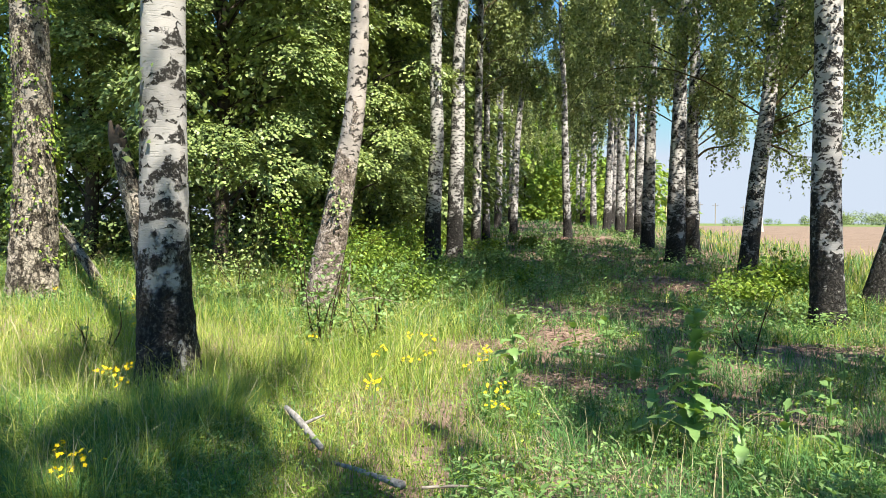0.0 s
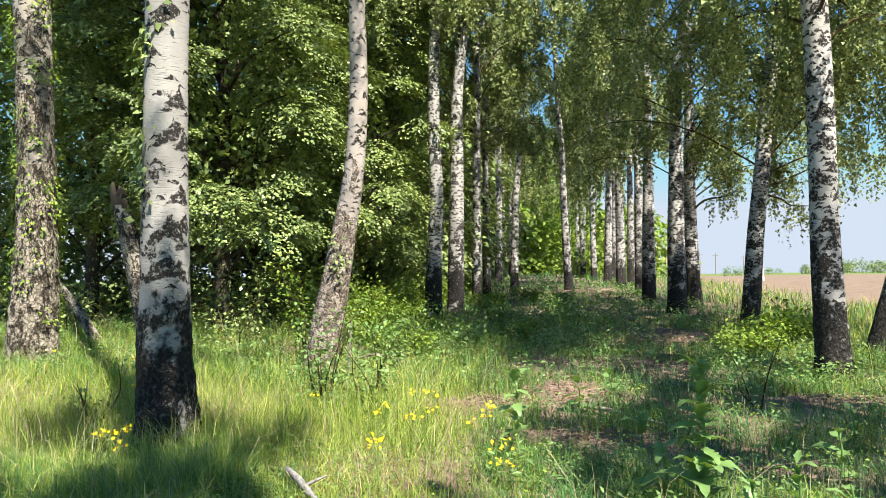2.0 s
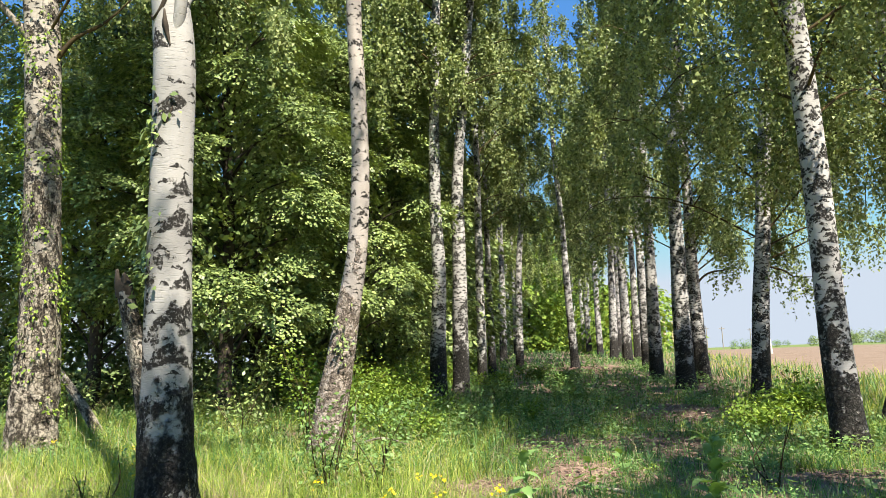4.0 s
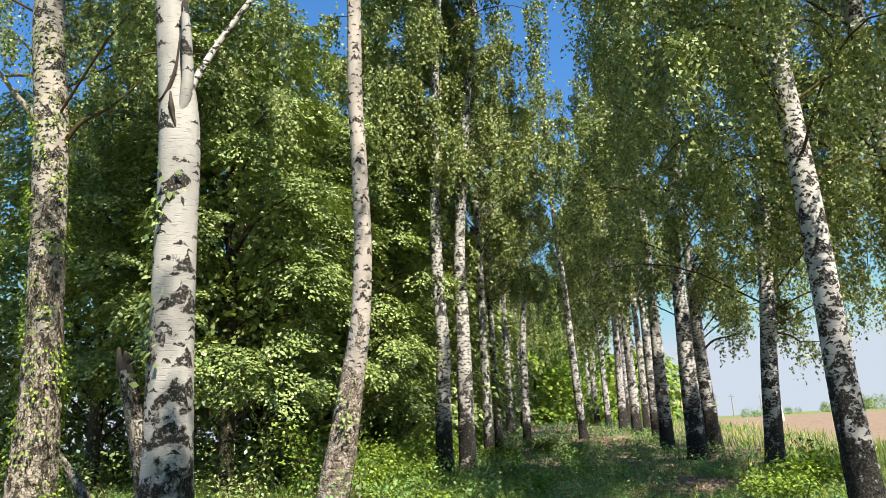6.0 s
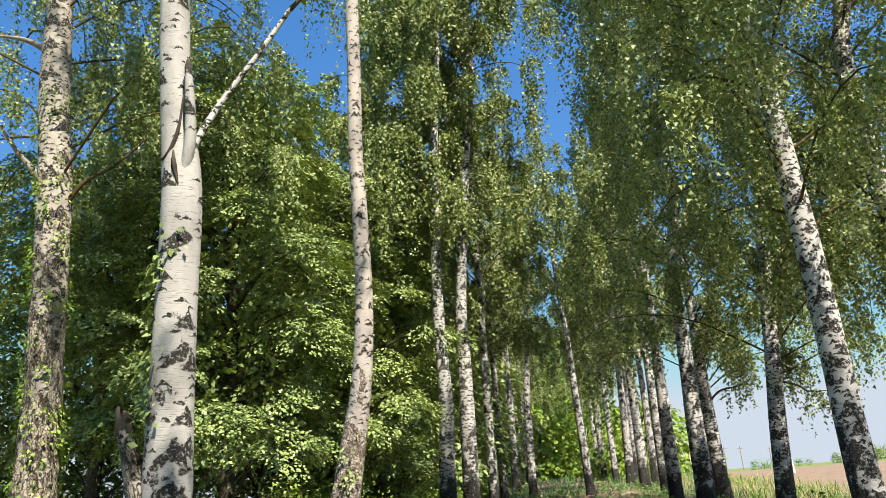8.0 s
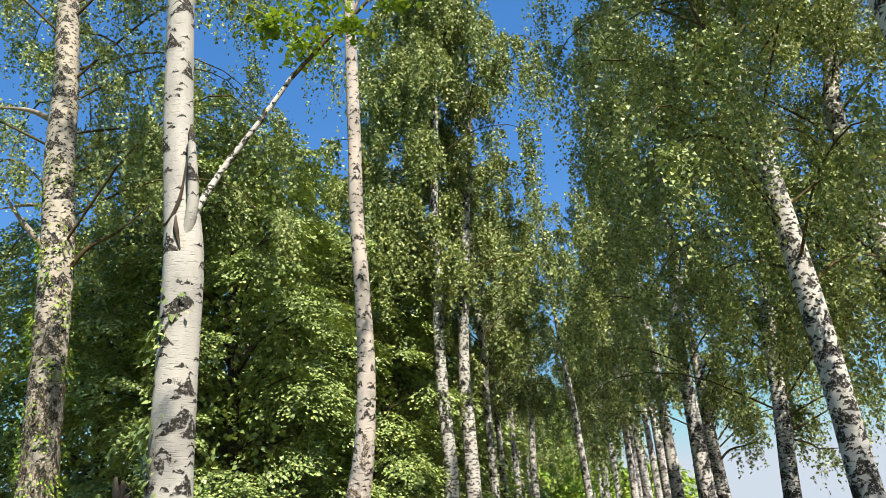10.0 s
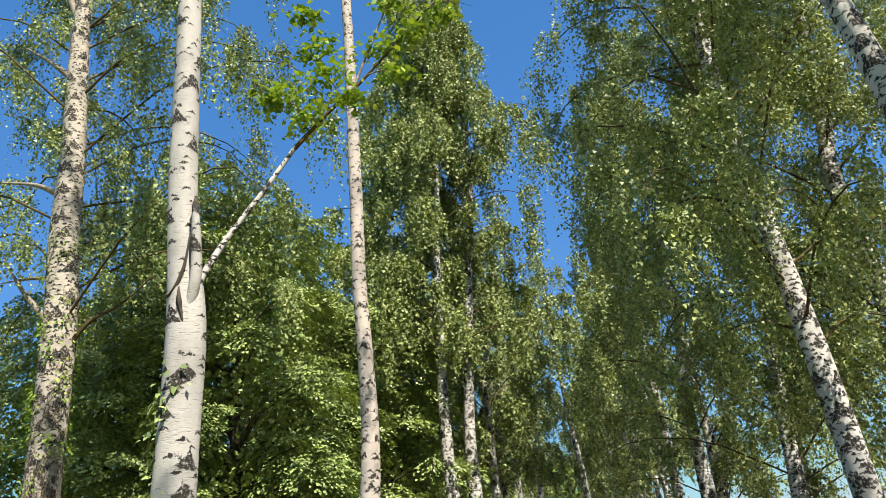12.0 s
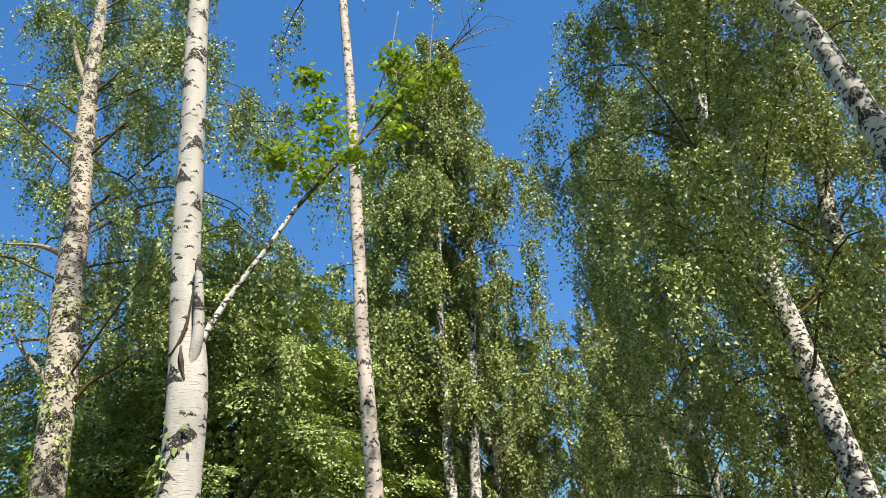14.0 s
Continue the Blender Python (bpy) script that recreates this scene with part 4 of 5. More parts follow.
# ---- shrubs ----
def shrub(name, x, y, h, w, leaves, size, mat, label, seed, stems=7, group="", wood=None):
    rng = np.random.default_rng(seed)
    g = lie1(x, y)
    root = thing(name, (x, y, g), label, "shrub", group)
    tips, lines = [], []
    for i in range(stems):
        a = i * 2.4 + rng.normal(0, 0.3)
        q = w * rng.uniform(0.3, 0.95)
        top = np.array([math.cos(a) * q, math.sin(a) * q, h * rng.uniform(0.55, 1.0)])
        line = spline([(0.04 * math.cos(a), 0.04 * math.sin(a), -0.03), top * [0.48, 0.48, 0.5] + rng.normal(0, 0.06, 3), top], 8)
        v, f, u = tube_data(line, np.linspace(0.012, 0.003, 8), 5)
        part("stem", mesh_from("stem", v, f, wood or TWIG, u), root)
        lines.append(spline(line, 30))
    k = rng.integers(0, stems, leaves)
    j = rng.integers(8, 30, leaves)
    base = np.array(lines)[k, j]
    off = unit(rng.normal(0, 1, (leaves, 3)) * [1, 1, 0.45])
    at = base + off * (rng.random(leaves) ** 0.7 * w * 0.42)[:, None]
    at[:, 2] = np.maximum(at[:, 2], 0.04)
    way = unit(off + rng.normal(0, 0.4, (leaves, 3)) + [0, 0, -0.15])
    face = unit(rng.normal(0, 0.45, (leaves, 3)) + [0, 0, 1])
    part("foliage", leaf_cloud("foliage", at, way, face, size * rng.uniform(0.6, 1.25, leaves), mat, seed, "quad"), root, kind="stuff")


UNDER = "low leafy shrub of the undergrowth"
shrub("shrub", -3.8, 11.8, 1.75, 0.75, 1300, 0.075, BRIGHT_LEAF, "young bright green bush beside a bent birch", 201, 11)
shrub("shrub", -5.6, 13.4, 1.2, 1.0, 420, 0.09, BROAD_LEAF, UNDER, 202, 9, "undergrowth")
shrub("shrub", -7.3, 14.2, 1.1, 1.1, 420, 0.1, BROAD_LEAF, UNDER, 203, 9, "undergrowth")
shrub("shrub", -9.6, 14.2, 1.1, 1.1, 420, 0.1, BROAD_LEAF, UNDER, 204, 9, "undergrowth")
rs = np.random.default_rng(210)
for k, (x, y, h) in enumerate(((-2.1, 11.6, 0.6), (-2.6, 12.7, 0.75), (-3.3, 14.2, 0.9), (-2.2, 14.4, 0.55), (-1.5, 13.2, 0.45), (-3.9, 15.6, 1.1), (-2.9, 16.4, 0.8), (-1.9, 16.6, 0.5), (-3.6, 18.0, 1.2), (-4.4, 17.2, 1.3),
                              (-4.2, 20.5, 1.3), (-3.6, 23.0, 1.2), (-3.2, 25.5, 1.0), (-1.1, 19.5, 0.5), (-1.6, 22.5, 0.6), (-0.4, 15.2, 0.4), (0.5, 19.0, 0.45), (-3.6, 29.0, 1.3), (-3.0, 33.0, 1.2), (0.6, 24.5, 0.5), (-0.3, 28.0, 0.5))):
    shrub("shrub", x, y, h, 0.45 + h * 0.42, 640 + int(420 * h), 0.08 + 0.002 * max(0, y - 12), (BRIGHT_LEAF, HERB_LEAF)[k % 3 == 1], UNDER, 220 + k, 6, "undergrowth")
for k, (x, y) in enumerate(((-6.3, 15.2), (-8.5, 15.5), (-10.3, 15.2), (-11.8, 16.0))):
    shrub("shrub", x, y, 1.6, 0.95, 700, 0.09, BROAD_LEAF, UNDER, 290 + k, 8, "undergrowth", BROWN_BARK)
for k, (x, y, h) in enumerate(((-6.4, 18.9, 2.4), (-8.9, 18.6, 2.8), (-11.6, 19.4, 3.0), (-13.6, 17.4, 2.6), (-16.2, 21.0, 3.2), (-12.4, 23.5, 3.2), (-9.4, 24.5, 3.0), (-5.0, 24.0, 2.4), (-18.5, 26.0, 3.4), (-15.0, 28.0, 3.4))):
    shrub("shrub", x, y, h, 1.5, 800, 0.2, BROAD_LEAF, "tall shaded bush deep in the thicket", 270 + k, 9, "undergrowth", BROWN_BARK)
shrub("shrub", 4.2, 13.6, 0.6, 0.8, 2300, 0.085, BRIGHT_LEAF, "dense green herb bush between birches", 251, 8)
shrub("shrub", 3.4, 12.6, 0.42, 0.6, 1500, 0.08, BRIGHT_LEAF, "dense green herb bush between birches", 252, 8)
shrub("shrub", 4.75, 15.2, 0.85, 0.5, 300, 0.1, BRIGHT_LEAF, "yellow-green weed beside a birch foot", 253, 6)
shrub("sapling", -2.25, 7.6, 1.25, 0.5, 620, 0.058, HERB_LEAF, "dark twiggy sapling with few leaves", 254, 8)
shrub("sapling", -1.75, 7.7, 0.95, 0.45, 460, 0.055, HERB_LEAF, "dark twiggy sapling with few leaves", 255, 6)
shrub("sapling", 2.3, 8.3, 0.75, 0.3, 120, 0.06, HERB_LEAF, "small leafy sapling in the grass", 256, 4)
shrub("sapling", -4.6, 7.2, 0.65, 0.3, 160, 0.05, HERB_LEAF, "small leafy sapling in the grass", 257, 5)


# ---- big weeds ----
def blade_mesh(name, length, width, mat, droop=0.35, lobes=5):
    """A large leaf with a midrib fold and a jagged edge."""
    n = lobes * 2 + 1
    t = np.linspace(0, 1, n)
    w = width * np.sin(math.pi * np.clip(t * 0.92 + 0.06, 0, 1)) * np.where(np.arange(n) % 2 == 1, 1.15, 0.8)
    w[-1] = 0.001
    z = -droop * length * t ** 2 + 0.1 * length * t + 0.035 * length * np.sin(t * 11)
    mid = np.stack([t * length, 0 * t, z], 1)
    left = mid + np.stack([0 * t, w, w * 0.3 + 0.02 * length * np.sin(t * 17)], 1)
    right = mid + np.stack([0 * t, -w, w * 0.3 + 0.02 * length * np.sin(t * 15 + 2)], 1)
    v = np.stack([left, mid, right], 1).reshape(-1, 3)
    f = []
    for i in range(n - 1):
        a = i * 3
        f += [(a, a + 1, a + 4, a + 3), (a + 1, a + 2, a + 5, a + 4)]
    me = mesh_from(name, v, f, mat)
    return smooth_shade(me)


LEAVES = [blade_mesh("leaf", 0.26, 0.08, HERB_LEAF, 0.25), blade_mesh("leaf", 0.3, 0.09, HERB_LEAF, 0.6), blade_mesh("leaf", 0.2, 0.055, HERB_LEAF, 0.0, 3)]


def big_weed(x, y, h, leaves, seed, label, scale=1.0):
    rng = np.random.default_rng(seed)
    root = thing("broad_leaved_weed", (x, y, lie1(x, y)), label, "wild plant", "broad-leaved weeds")
    line = spline([(0, 0, -0.02), (0.02, 0.01, h * 0.5), (-0.01, 0.0, h)], 10)
    v, f, u = tube_data(line, np.linspace(0.012, 0.005, 10), 6)
    stalk = part("stem", smooth_shade(mesh_from("stem", v, f, HERB_LEAF, u)), root, "pale green stem")
    for i in range(leaves):
        t = 0.12 + 0.88 * i / leaves
        ob = part("leaf", LEAVES[i % 3], stalk)
        k = scale * rng.uniform(0.7, 1.1) * (1.15 - 0.45 * t)
        ob.matrix_basis = pose(0, 0, h * t, rng.uniform(-15, 15), rng.uniform(-60, 20) - 12 * t, i * 137.5 + rng.uniform(-20, 20)) @ Matrix.Scale(k, 4)


SOW = "tall broad-leaved weed with toothed pale green leaves"
big_weed(0.98, 4.75, 1.0, 48, 301, SOW, 0.78)
big_weed(-0.2, 6.15, 0.72, 18, 302, SOW, 0.75)
big_weed(0.78, 4.95, 0.45, 9, 303, SOW, 0.9)
big_weed(1.15, 4.3, 0.38, 11, 304, SOW, 0.62)
big_weed(1.5, 4.65, 0.42, 12, 305, SOW, 0.6)
big_weed(1.75, 4.5, 0.3, 7, 306, SOW, 0.7)
big_weed(0.4, 8.0, 0.35, 8, 307, SOW, 0.8)
big_weed(0.75, 8.2, 0.4, 8, 308, SOW, 0.8)
big_weed(0.85, 6.6, 0.35, 7, 309, SOW, 0.7)
big_weed(2.1, 5.6, 0.4, 8, 310, SOW, 0.6)
big_weed(2.5, 6.4, 0.4, 8, 311, SOW, 0.6)


# ---- yellow flowers ----
def flower_clump(x, y, h, blooms, seed):
    rng = np.random.default_rng(seed)
    root = thing("yellow_wildflower", (x, y, lie1(x, y)), "slender yellow-flowered wild herb in the grass", "wildflower", "yellow wildflowers")
    at = []
    for i in range(max(2, blooms // 6)):
        top = np.array([rng.normal(0, 0.06), rng.normal(0, 0.05), h * rng.uniform(0.8, 1.05)])
        v, f, u = tube_data(spline([(rng.normal(0, 0.02), 0, -0.02), top * [0.4, 0.4, 0.55], top], 7), np.linspace(0.004, 0.002, 7), 4)
        at.append((part("stem", mesh_from("stem", v, f, HERB_LEAF, u), root), top + rng.normal(0, 0.028, (6, 3)) * [1, 1, 0.8]))
    for stalk, heads in at:
        blossoms(stalk, heads, rng, seed)


def blossoms(stalk, at, rng, seed):
    n = len(at)
    ang = np.arange(5) * 2 * math.pi / 5
    tilt = unit(rng.normal(0, 0.5, (n, 3)) + [0, -0.35, 1])
    a = unit(np.cross(tilt, [1.0, 0.2, 0.1]))
    b = np.cross(tilt, a)
    way = a[:, None] * np.cos(ang)[None, :, None] + b[:, None] * np.sin(ang)[None, :, None] + tilt[:, None] * 0.15
    pos = np.repeat(at[:, None], 5, 1)
    m = n * 5
    part("blossom", leaf_cloud("blossom", pos.reshape(m, 3), way.reshape(m, 3), np.repeat(tilt[:, None], 5, 1).reshape(m, 3), np.full(m, 0.0165), PETAL, seed, "quad"), stalk, "small yellow petals", "stuff")


for k, (x, y, h, n) in enumerate(((-2.95, 4.9, 0.42, 18), (-3.08, 5.1, 0.48, 12), (-2.38, 3.45, 0.32, 18), (-2.5, 3.52, 0.36, 12), (-1.13, 5.05, 0.4, 18), (-0.87, 5.6, 0.42, 12), (-1.42, 6.4, 0.3, 12), (-1.1, 7.1, 0.33, 18), (-0.42, 6.5, 0.36, 20), (-0.55, 6.3, 0.3, 14),
                                  (-0.3, 5.3, 0.3, 6), (-0.25, 5.15, 0.22, 6), (-2.2, 7.2, 0.35, 16), (-4.9, 8.4, 0.4, 14), (-5.2, 9.0, 0.4, 14), (-4.4, 7.6, 0.35, 12), (-6.8, 9.8, 0.4, 12))):
    flower_clump(x, y, h, n, 400 + k)


# ---- dead wood ----
def fallen(name, pts, radii, mat, label, seed=0, seg=10):
    x, y, z = pts[0]
    root = thing(name, (x, y, lie1(x, y)), label, "dead wood", "fallen branches")
    limb_part(root, [(a, b, lie1(a, b) + c) for a, b, c in pts], radii, mat, "branch", seg=seg, n=24, lump=0.12, seed=seed)


fallen("fallen_branch", ((-1.72, 4.92, 0.17), (-1.58, 4.74, 0.155), (-1.45, 4.56, 0.13), (-1.3, 4.36, 0.1)), (0.02, 0.025, 0.024, 0.019), PEELED, "broken white birch branch lying in the grass", 1)
fallen("fallen_branch", ((-1.52, 4.66, 0.14), (-1.45, 4.7, 0.17), (-1.4, 4.76, 0.18)), (0.013, 0.01, 0.006), PEELED, "short white side shoot of a broken branch", 11)
fallen("fallen_branch", ((-1.2, 4.24, 0.06), (-1.04, 4.11, 0.08), (-0.86, 3.97, 0.09), (-0.7, 3.82, 0.11)), (0.011, 0.013, 0.016, 0.025), PEELED, "broken white birch branch lying in the grass", 2)
fallen("fallen_branch", ((-0.6, 3.85, 0.09), (-0.4, 3.87, 0.1), (-0.2, 3.84, 0.1)), (0.009, 0.008, 0.005), DEAD, "thin dry stick lying in the grass", 3)
fallen("fallen_branch", ((-7.65, 12.2, 0.05), (-8.15, 12.4, 0.6), (-8.7, 12.6, 1.15)), (0.1, 0.085, 0.06), BARK_OLD, "pale dead branch leaning into the thicket", 4)
fallen("fallen_branch", ((0.3, 8.3, 0.04), (0.75, 7.8, 0.06), (1.25, 7.2, 0.05)), (0.025, 0.022, 0.012), DEAD, "grey dry stick on the litter", 5)
fallen("fallen_branch", ((0.9, 9.7, 0.04), (1.5, 9.3, 0.06), (2.2, 9.1, 0.05)), (0.02, 0.018, 0.01), DEAD, "grey dry stick on the litter", 6)
fallen("fallen_branch", ((-2.9, 11.2, 0.15), (-2.4, 10.9, 0.3), (-2.0, 10.9, 0.2)), (0.02, 0.016, 0.008), DEAD, "dry forked stick in the undergrowth", 7)
fallen("fallen_branch", ((-2.6, 9.9, 0.05), (-2.55, 9.85, 0.5), (-2.5, 9.8, 0.95)), (0.02, 0.018, 0.006), DEAD, "reddish dry stalk beside a birch", 8)


def litter():
    """Chips, bark scraps and twigs on the bare patches."""
    rng = np.random.default_rng(9)
    vs, fs, n = [], [], 0
    for cx, cy, rx, ry in PATCHES:
        for i in range(int(620 * rx * ry * (1 if cy < 20 else 0.6)) + 60):
            a, q = rng.uniform(0, 6.283), math.sqrt(rng.random()) * 1.05
            x, y = cx + rx * q * math.cos(a), cy + ry * q * math.sin(a)
            L = rng.uniform(0.04, 0.4) if rng.random() < 0.6 else rng.uniform(0.03, 0.09)
            w = 0.0045 if L > 0.12 else 0.011
            w *= 1 + 0.04 * max(0, cy - 8)
            t, tilt = rng.uniform(0, 6.283), rng.normal(0.05, 0.14)
            d = np.array([math.cos(t), math.sin(t), tilt])
            s = np.array([-math.sin(t), math.cos(t), 0]) * w
            c = np.array([x, y, lie1(x, y) + rng.uniform(0.015, 0.07)])
            up = np.array([0, 0, w * 0.8])
            vs += [c - d * L / 2 - s, c - d * L / 2 + s, c - d * L / 2 + up, c + d * L / 2 - s, c + d * L / 2 + s, c + d * L / 2 + up]
            fs += [(n, n + 3, n + 5, n + 2), (n + 1, n + 2, n + 5, n + 4), (n, n + 1, n + 4, n + 3)]
            n += 6
    me = mesh_from("wood_litter", np.array(vs), np.array(fs), CHIP)
    tagged(new("wood_litter", me), "brown bark scraps and dry twigs strewn on bare soil", "litter", kind="stuff")


litter()


# ---- grass and herbs ----
def rear(n, rng):
    """Places behind and beside the viewer."""
    return rng.uniform(-13, 11, n), rng.uniform(-14, 4.5, n)


def scatter(n, near, far, rng, power=1.0):
    """Places on the plan, thinning out with distance along the avenue."""
    y = near * (far / near) ** (rng.random(n) ** power)
    x = rng.uniform(-1, 1, n) * (0.66 * y + 1.2) - 0.126 * y
    m = (x < 9.6 + 0.5 * np.sin(y * 0.9)) & (x > -15)
    return x[m], y[m]


def tuft(x, y, s=0.0):
    return 0.5 + 0.25 * np.sin(x * 2.3 + 1.7 * np.sin(y * 1.9 + s)) + 0.25 * np.sin(y * 2.9 + 1.3 * np.sin(x * 2.7 + s))


def grass(name, n, near, far, tall, wide, seed, mat, label, lean=0.85, only=None):
    rng = np.random.default_rng(seed)
    x, y = scatter(n, near, far, rng) if far else rear(n, rng)
    keep = rng.random(len(x)) > np.clip(bare(x, y) * 0.97, 0, 1)
    keep &= rng.random(len(x)) < 0.35 + 0.75 * tuft(x, y, seed)
    shade = smooth(-x, -0.5, 1.5)
    keep &= rng.random(len(x)) < 0.8 + 0.2 * shade + 0.4 * smooth(y, 9, 18)
    if only is not None:
        keep &= only(x, y)
    x, y = x[keep], y[keep]
    n = len(x)
    z = lie(x, y)
    open_floor = smooth(x, -1.0, 0.3) * (1 - smooth(x, 3.4, 4.6)) * (1 - smooth(y, 22, 30))
    h = tall * rng.uniform(0.45, 1.15, n) * (0.75 + 0.5 * tuft(x, y, 3.0)) * (1 - 0.36 * open_floor) * (1 - 0.55 * smooth(x, -2.3, -1.9) * (1 - smooth(x, -0.2, 0.3)) * (1 - smooth(y, 5.3, 5.8)))
    a = rng.uniform(0, 2 * math.pi, n)
    b = a + rng.normal(0, 1.2, n)
    bend = h * np.abs(rng.normal(0, lean, n))
    w = wide * rng.uniform(0.6, 1.3, n) * (1 + 0.075 * np.maximum(y - 6, 0))
    side = np.stack([np.cos(a), np.sin(a), 0 * a], 1) * w[:, None]
    over = np.stack([np.cos(b), np.sin(b), 0 * b], 1) * bend[:, None]
    root = np.stack([x, y, z - 0.01], 1)
    up = np.array([0, 0, 1.0])
    mid = root + up * (h * 0.6)[:, None] + over * 0.35
    tip = root + up * (h * (1 - 0.25 * np.minimum(bend / h, 1.2)))[:, None] + over
    v = np.stack([root - side, root + side, mid - side * 0.8, mid + side * 0.8, tip], 1).reshape(-1, 3)
    i = np.arange(n)[:, None] * 5
    f = np.concatenate([i + [0, 1, 3], i + [0, 3, 2], i + [2, 3, 4]], 0)
    me = mesh_from(name, v, f, mat)
    tagged(new(name, me), label, "grass", kind="stuff")


grass("meadow_grass", 128000, 3.2, 20.0, 0.36, 0.0025, 501, GRASS, "tufted green meadow grass on the avenue floor", only=lambda x, y: (x < 0.0) | (tuft(x, y, 8.0) > 0.66) | (y > 11))
grass("meadow_grass", 56000, 9.0, 75.0, 0.4, 0.0045, 502, LUSH_GRASS, "tufted green meadow grass on the avenue floor")
grass("lush_grass", 92000, 3.2, 13.0, 0.36, 0.003, 506, LUSH_GRASS, "lush dark green grass under the trees", lean=1.0, only=lambda x, y: (x > -0.5) | ((y < 5.2) & (x < -1.6)))
# Blade colour carries the sunlight of the open left side.
grass("tall_grass", 38000, 3.2, 16.0, 0.48, 0.0021, 503, GRASS_PALE_SUNLIT, "tall grass round the birch feet, sunlight put into its yellow colour", lean=1.3, only=lambda x, y: (x < -0.8) | (x > 3.6))
grass("meadow_grass", 26000, 0, 0, 0.34, 0.009, 505, GRASS, "tufted green meadow grass on the avenue floor", only=lambda x, y: (np.hypot(x, y) > 0.8) & (np.abs(x + 0.126 * y) > 0.66 * y + 1.2))
grass("field_margin_grass", 24000, 12.0, 70.0, 0.5, 0.0035, 507, GRASS_PALE_SUNLIT, "tall pale grass along the field edge", lean=0.7, only=lambda x, y: x > 5.8)
grass("dry_grass", 6500, 3.2, 18.0, 0.7, 0.0019, 504, STRAW, "dry straw-coloured stalks among the grass", lean=1.2)


def herbs(name, n, near, far, size, seed, mat, label, high=0.22, shape="quad", only=None):
    rng = np.random.default_rng(seed)
    x, y = scatter(n, near, far, rng)
    keep = rng.random(len(x)) > bare(x, y) * 0.93
    keep &= tuft(x * 0.8, y * 0.8, seed) + rng.normal(0, 0.15, len(x)) > 0.42
    if only is not None:
        keep &= only(x, y)
    x, y = x[keep], y[keep]
    per = 7
    n = len(x)
    h = high * rng.uniform(0.4, 1.3, n)
    c = np.stack([x, y, lie(x, y)], 1)[:, None] + rng.normal(0, 0.045, (n, per, 3)) * [1, 1, 0.2] + np.array([0, 0, 1.0]) * (h[:, None] * rng.uniform(0.3, 1.0, (n, per)))[..., None]
    c = c.reshape(-1, 3)
    m = len(c)
    way = unit(rng.normal(0, 1, (m, 3)) * [1, 1, 0.4])
    face = unit(rng.normal(0, 0.4, (m, 3)) + [0, 0, 1])
    sz = size * rng.uniform(0.6, 1.3, m) * (1 + 0.05 * np.maximum(c[:, 1] - 7, 0))
    tagged(new(name, leaf_cloud(name, c, way, face, sz, mat, seed, shape)), label, "wild plants", kind="stuff")


herbs("ground_herbs", 11000, 3.2, 40.0, 0.028, 601, HERB_LEAF, "small leafy herbs among the grass", 0.16)
herbs("woodland_herbs", 15000, 9.5, 42.0, 0.052, 603, HERB_LEAF, "knee-high green herbs of the shaded avenue", 0.34, only=lambda x, y: x < 5.0)
herbs("leafy_weeds", 4200, 3.3, 9.0, 0.055, 604, HERB_LEAF, "small leafy weeds in the shaded grass", 0.24, "slim", lambda x, y: (x > -0.5) & (tuft(x * 1.7, y * 1.7, 2.0) > 0.5))
herbs("feathery_herbs", 5000, 3.2, 14.0, 0.03, 602, BRIGHT_LEAF, "fine feathery herbs among the grass", 0.16)


# ---- beyond the avenue ----
def post(name, x, y, h, r, mat, label, lean=0.0, group=""):
    root = thing(name, (x, y, lie1(x, y)), label, "post", group)
    v, f, u = tube_data([(0, 0, -0.2), (lean * 0.5, 0, h * 0.5), (lean, 0, h)], [r, r * 0.95, r * 0.85], 10)
    part("shaft", smooth_shade(mesh_from("shaft", v, f, mat, u)), root)
    return root


post("concrete_post", 17.3, 60, 2.2, 0.13, CONCRETE, "pale concrete post leaning at the field edge", -0.22)
for k, (x, y, h) in enumerate(((10.1, 64, 3.0), (10.9, 65, 2.6), (11.7, 66, 2.8), (12.4, 66, 2.4), (9.6, 70, 2.6))):
    post("wooden_post", x, y, h, 0.09, POST_WOOD, "yellowish wooden post at the field edge", 0.03, "wooden posts")
for x, y in ((69, 300), (60, 285), (90, 340)):
    pole = post("power_pole", x, y, 8.5, 0.18, DEAD, "distant wooden power pole", 0, "power poles")
    v, f, u = tube_data([(-1.1, 0, 7.7), (0, 0, 7.72), (1.1, 0, 7.7)], [0.12] * 3, 6)
    part("crossarm", mesh_from("crossarm", v, f, DEAD, u), pole)


def far_wood(x, y, w, d, h, n, seed, label):
    """A low belt of bushy crowns that stand close together."""
    rng = np.random.default_rng(seed)
    b = []
    for _ in range(max(7, int(w * 1.3))):
        p, r, top = x + rng.uniform(-w, w), h * rng.uniform(0.24, 0.42), rng.uniform(0.62, 1.0)
        v = y + rng.uniform(-d, d)
        b += [(p, v, lie1(p, v) + h * top - r * 0.9, r), (p + rng.normal(0, r * 0.4), v, lie1(p, v) + r * 0.75, r * 1.1)]
    at, way, face, siz = broad_crown(b, n, 8, h * 0.058, seed, 0.9, 0.5, long=h * 0.14)
    at[:, 2] = np.maximum(at[:, 2], lie(at[:, 0], at[:, 1]) + 0.05)
    tagged(new("far_trees", leaf_cloud("far_trees", at, way, face, siz, HERB_LEAF if h < 4 else BROAD_LEAF, seed, "quad")), label, "far trees", kind="stuff")


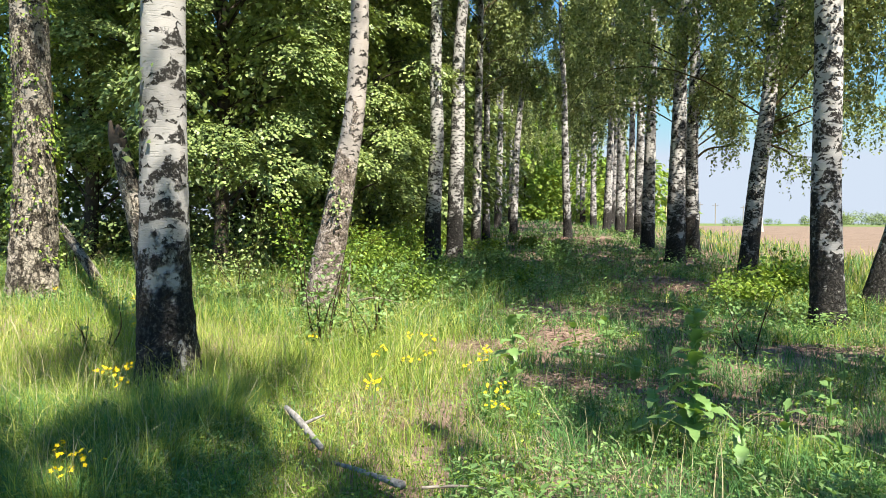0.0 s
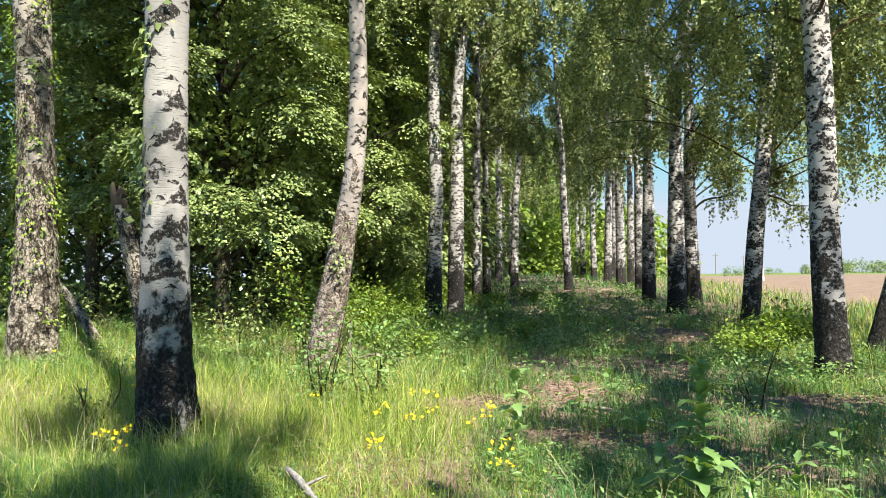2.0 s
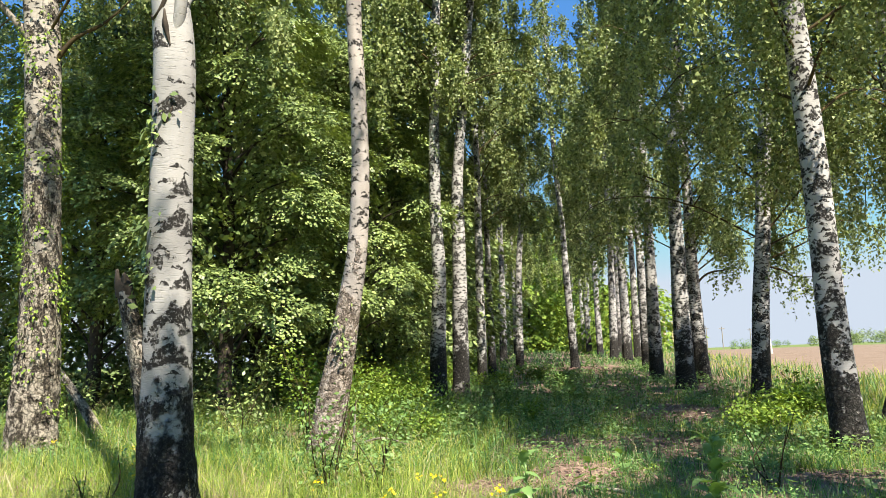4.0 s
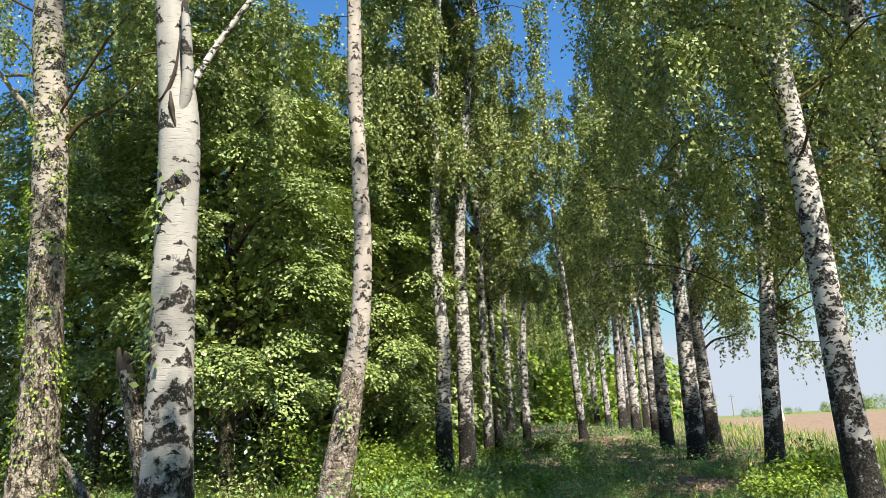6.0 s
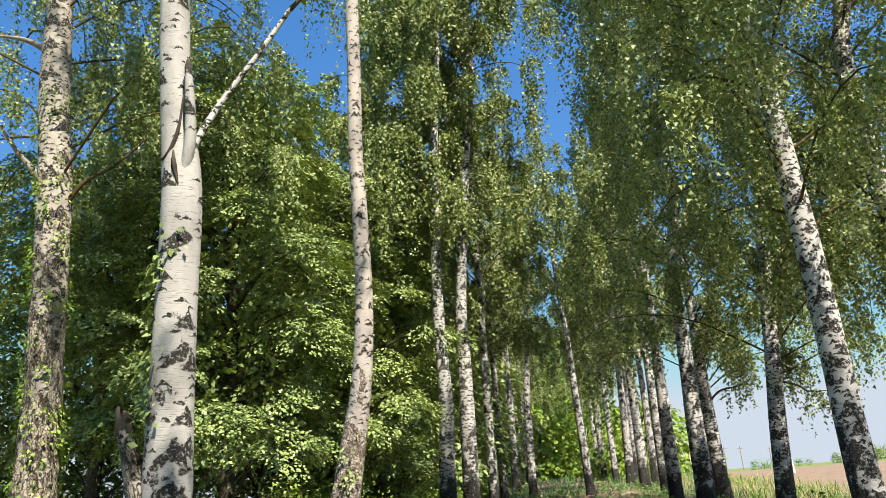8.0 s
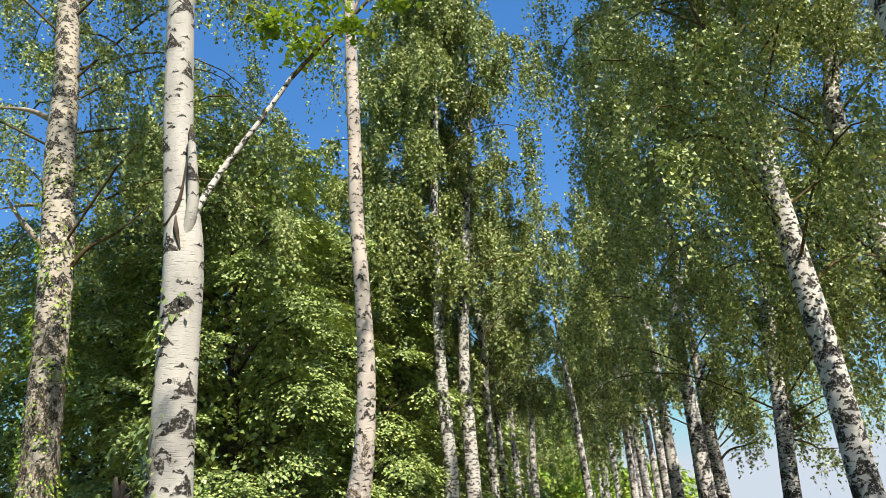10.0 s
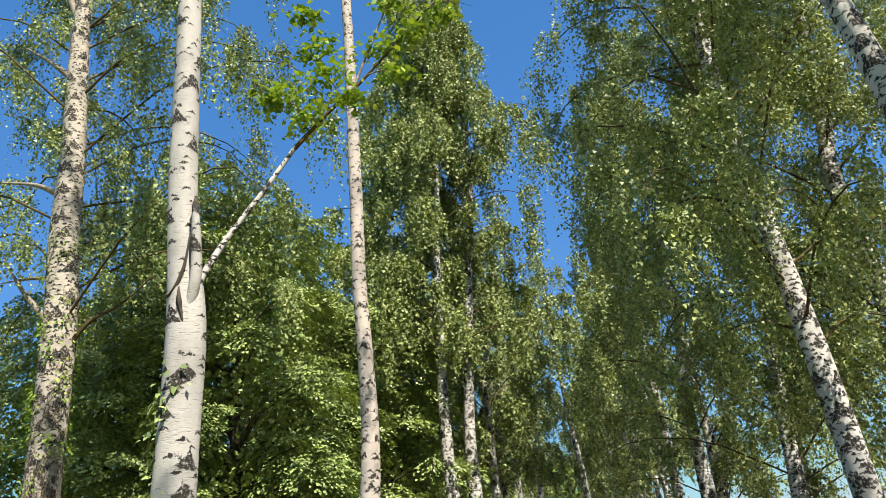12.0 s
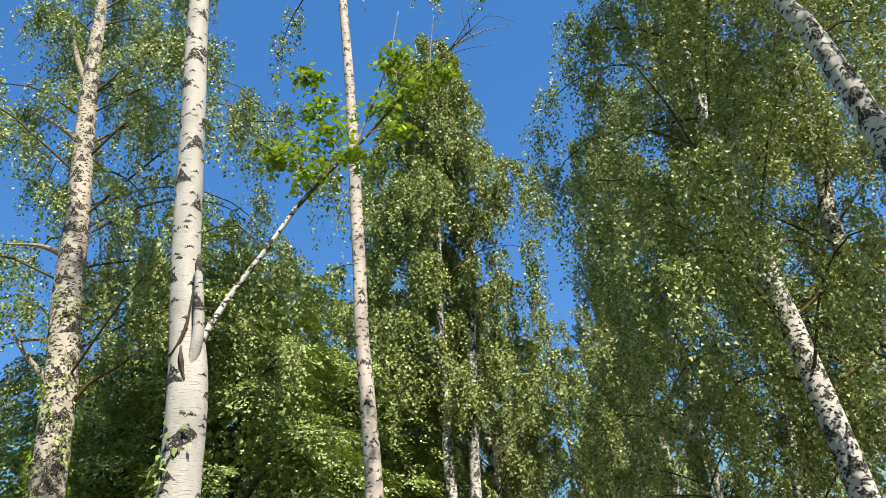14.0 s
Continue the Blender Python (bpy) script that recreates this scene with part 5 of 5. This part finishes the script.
far_wood(206, 430, 44, 10, 9, 5000, 701, "dark wood on the horizon beyond the field")
far_wood(102, 300, 2.6, 2, 4.4, 420, 705, "round tree standing before the far wood")
far_wood(40.5, 160, 1.8, 1.5, 2.4, 420, 702, "round bush standing in the field")
far_wood(99, 330, 3.5, 2, 3.6, 420, 704, "hedge of low trees at the far field edge")


# ---- bare limbs and trailing strands of the birches beside the field ----
def trailing(name, pts, r, n, drop, seed, size=0.07):
    """A thin dark limb with leafy strands hanging from its outer part."""
    rng = np.random.default_rng(seed)
    root = min((o for o in bpy.data.objects if o.parent is None and o.name.startswith("birch_tree")), key=lambda o: (o.location.x - pts[0][0]) ** 2 + (o.location.y - pts[0][1]) ** 2)
    limb = limb_part(root, pts, (r, r * 0.7, r * 0.3), TWIG, "limb", name, seg=7, n=20, seed=seed)
    if not n:
        return
    line = spline(np.asarray(pts, float), 40)
    s = line[rng.integers(14, 40, n)] + rng.normal(0, 0.12, (n, 3)) * [1, 1.6, 0.3]
    L = drop * rng.uniform(0.35, 1.0, n)
    t = rng.random((n, 22))
    at = s[:, None] + np.stack([rng.normal(0, 0.1, (n, 1)) * t + rng.normal(0, 0.03, t.shape), rng.normal(0, 0.04, t.shape), -L[:, None] * t], 2)
    at = at.reshape(-1, 3)
    m = len(at)
    way = unit(rng.normal(0, 0.6, (m, 3)) + [0, 0, -0.7])
    face = unit(rng.normal(0, 1, (m, 3)) * [1, 1, 0.5])
    part("hanging_foliage", leaf_cloud("hanging_foliage", at - np.array(root.location), way, face, size * rng.uniform(0.6, 1.2, m), BIRCH_LEAF, seed), limb, "trailing strands of small leaves", "stuff")


BARE = "thin dark limb"
trailing(BARE, ((5.15, 18, 3.25), (5.73, 17.9, 3.48), (6.25, 17.8, 3.7)), 0.035, 16, 1.0, 801)
trailing(BARE, ((5.15, 18, 3.2), (5.64, 18.0, 3.03), (5.88, 18.1, 2.89), (6.3, 18.1, 2.86)), 0.03, 20, 1.0, 802)
trailing(BARE, ((4.9, 24.5, 3.2), (5.34, 24.4, 3.59), (6.03, 24.4, 3.71), (6.4, 24.4, 3.97)), 0.04, 18, 0.9, 803, 0.085)
trailing(BARE, ((3.74, 10.55, 7.6), (2.8, 10.5, 7.96), (2.1, 10.4, 8.25)), 0.03, 0, 0, 804)
trailing(BARE, ((3.66, 10.55, 8.2), (3.33, 10.4, 9.02), (3.09, 10.3, 9.97), (2.75, 10.2, 10.95)), 0.035, 0, 0, 805)
trailing(BARE, ((-8.0, 10.5, 11.6), (-7.0, 10.4, 12.35), (-5.8, 10.3, 12.4), (-4.4, 10.2, 11.7)), 0.03, 150, 1.7, 806, 0.075)
trailing(BARE, ((-8.1, 10.5, 13.4), (-7.2, 10.6, 14.3), (-6.2, 10.6, 14.6), (-5.2, 10.6, 14.2)), 0.03, 130, 1.9, 807, 0.075)
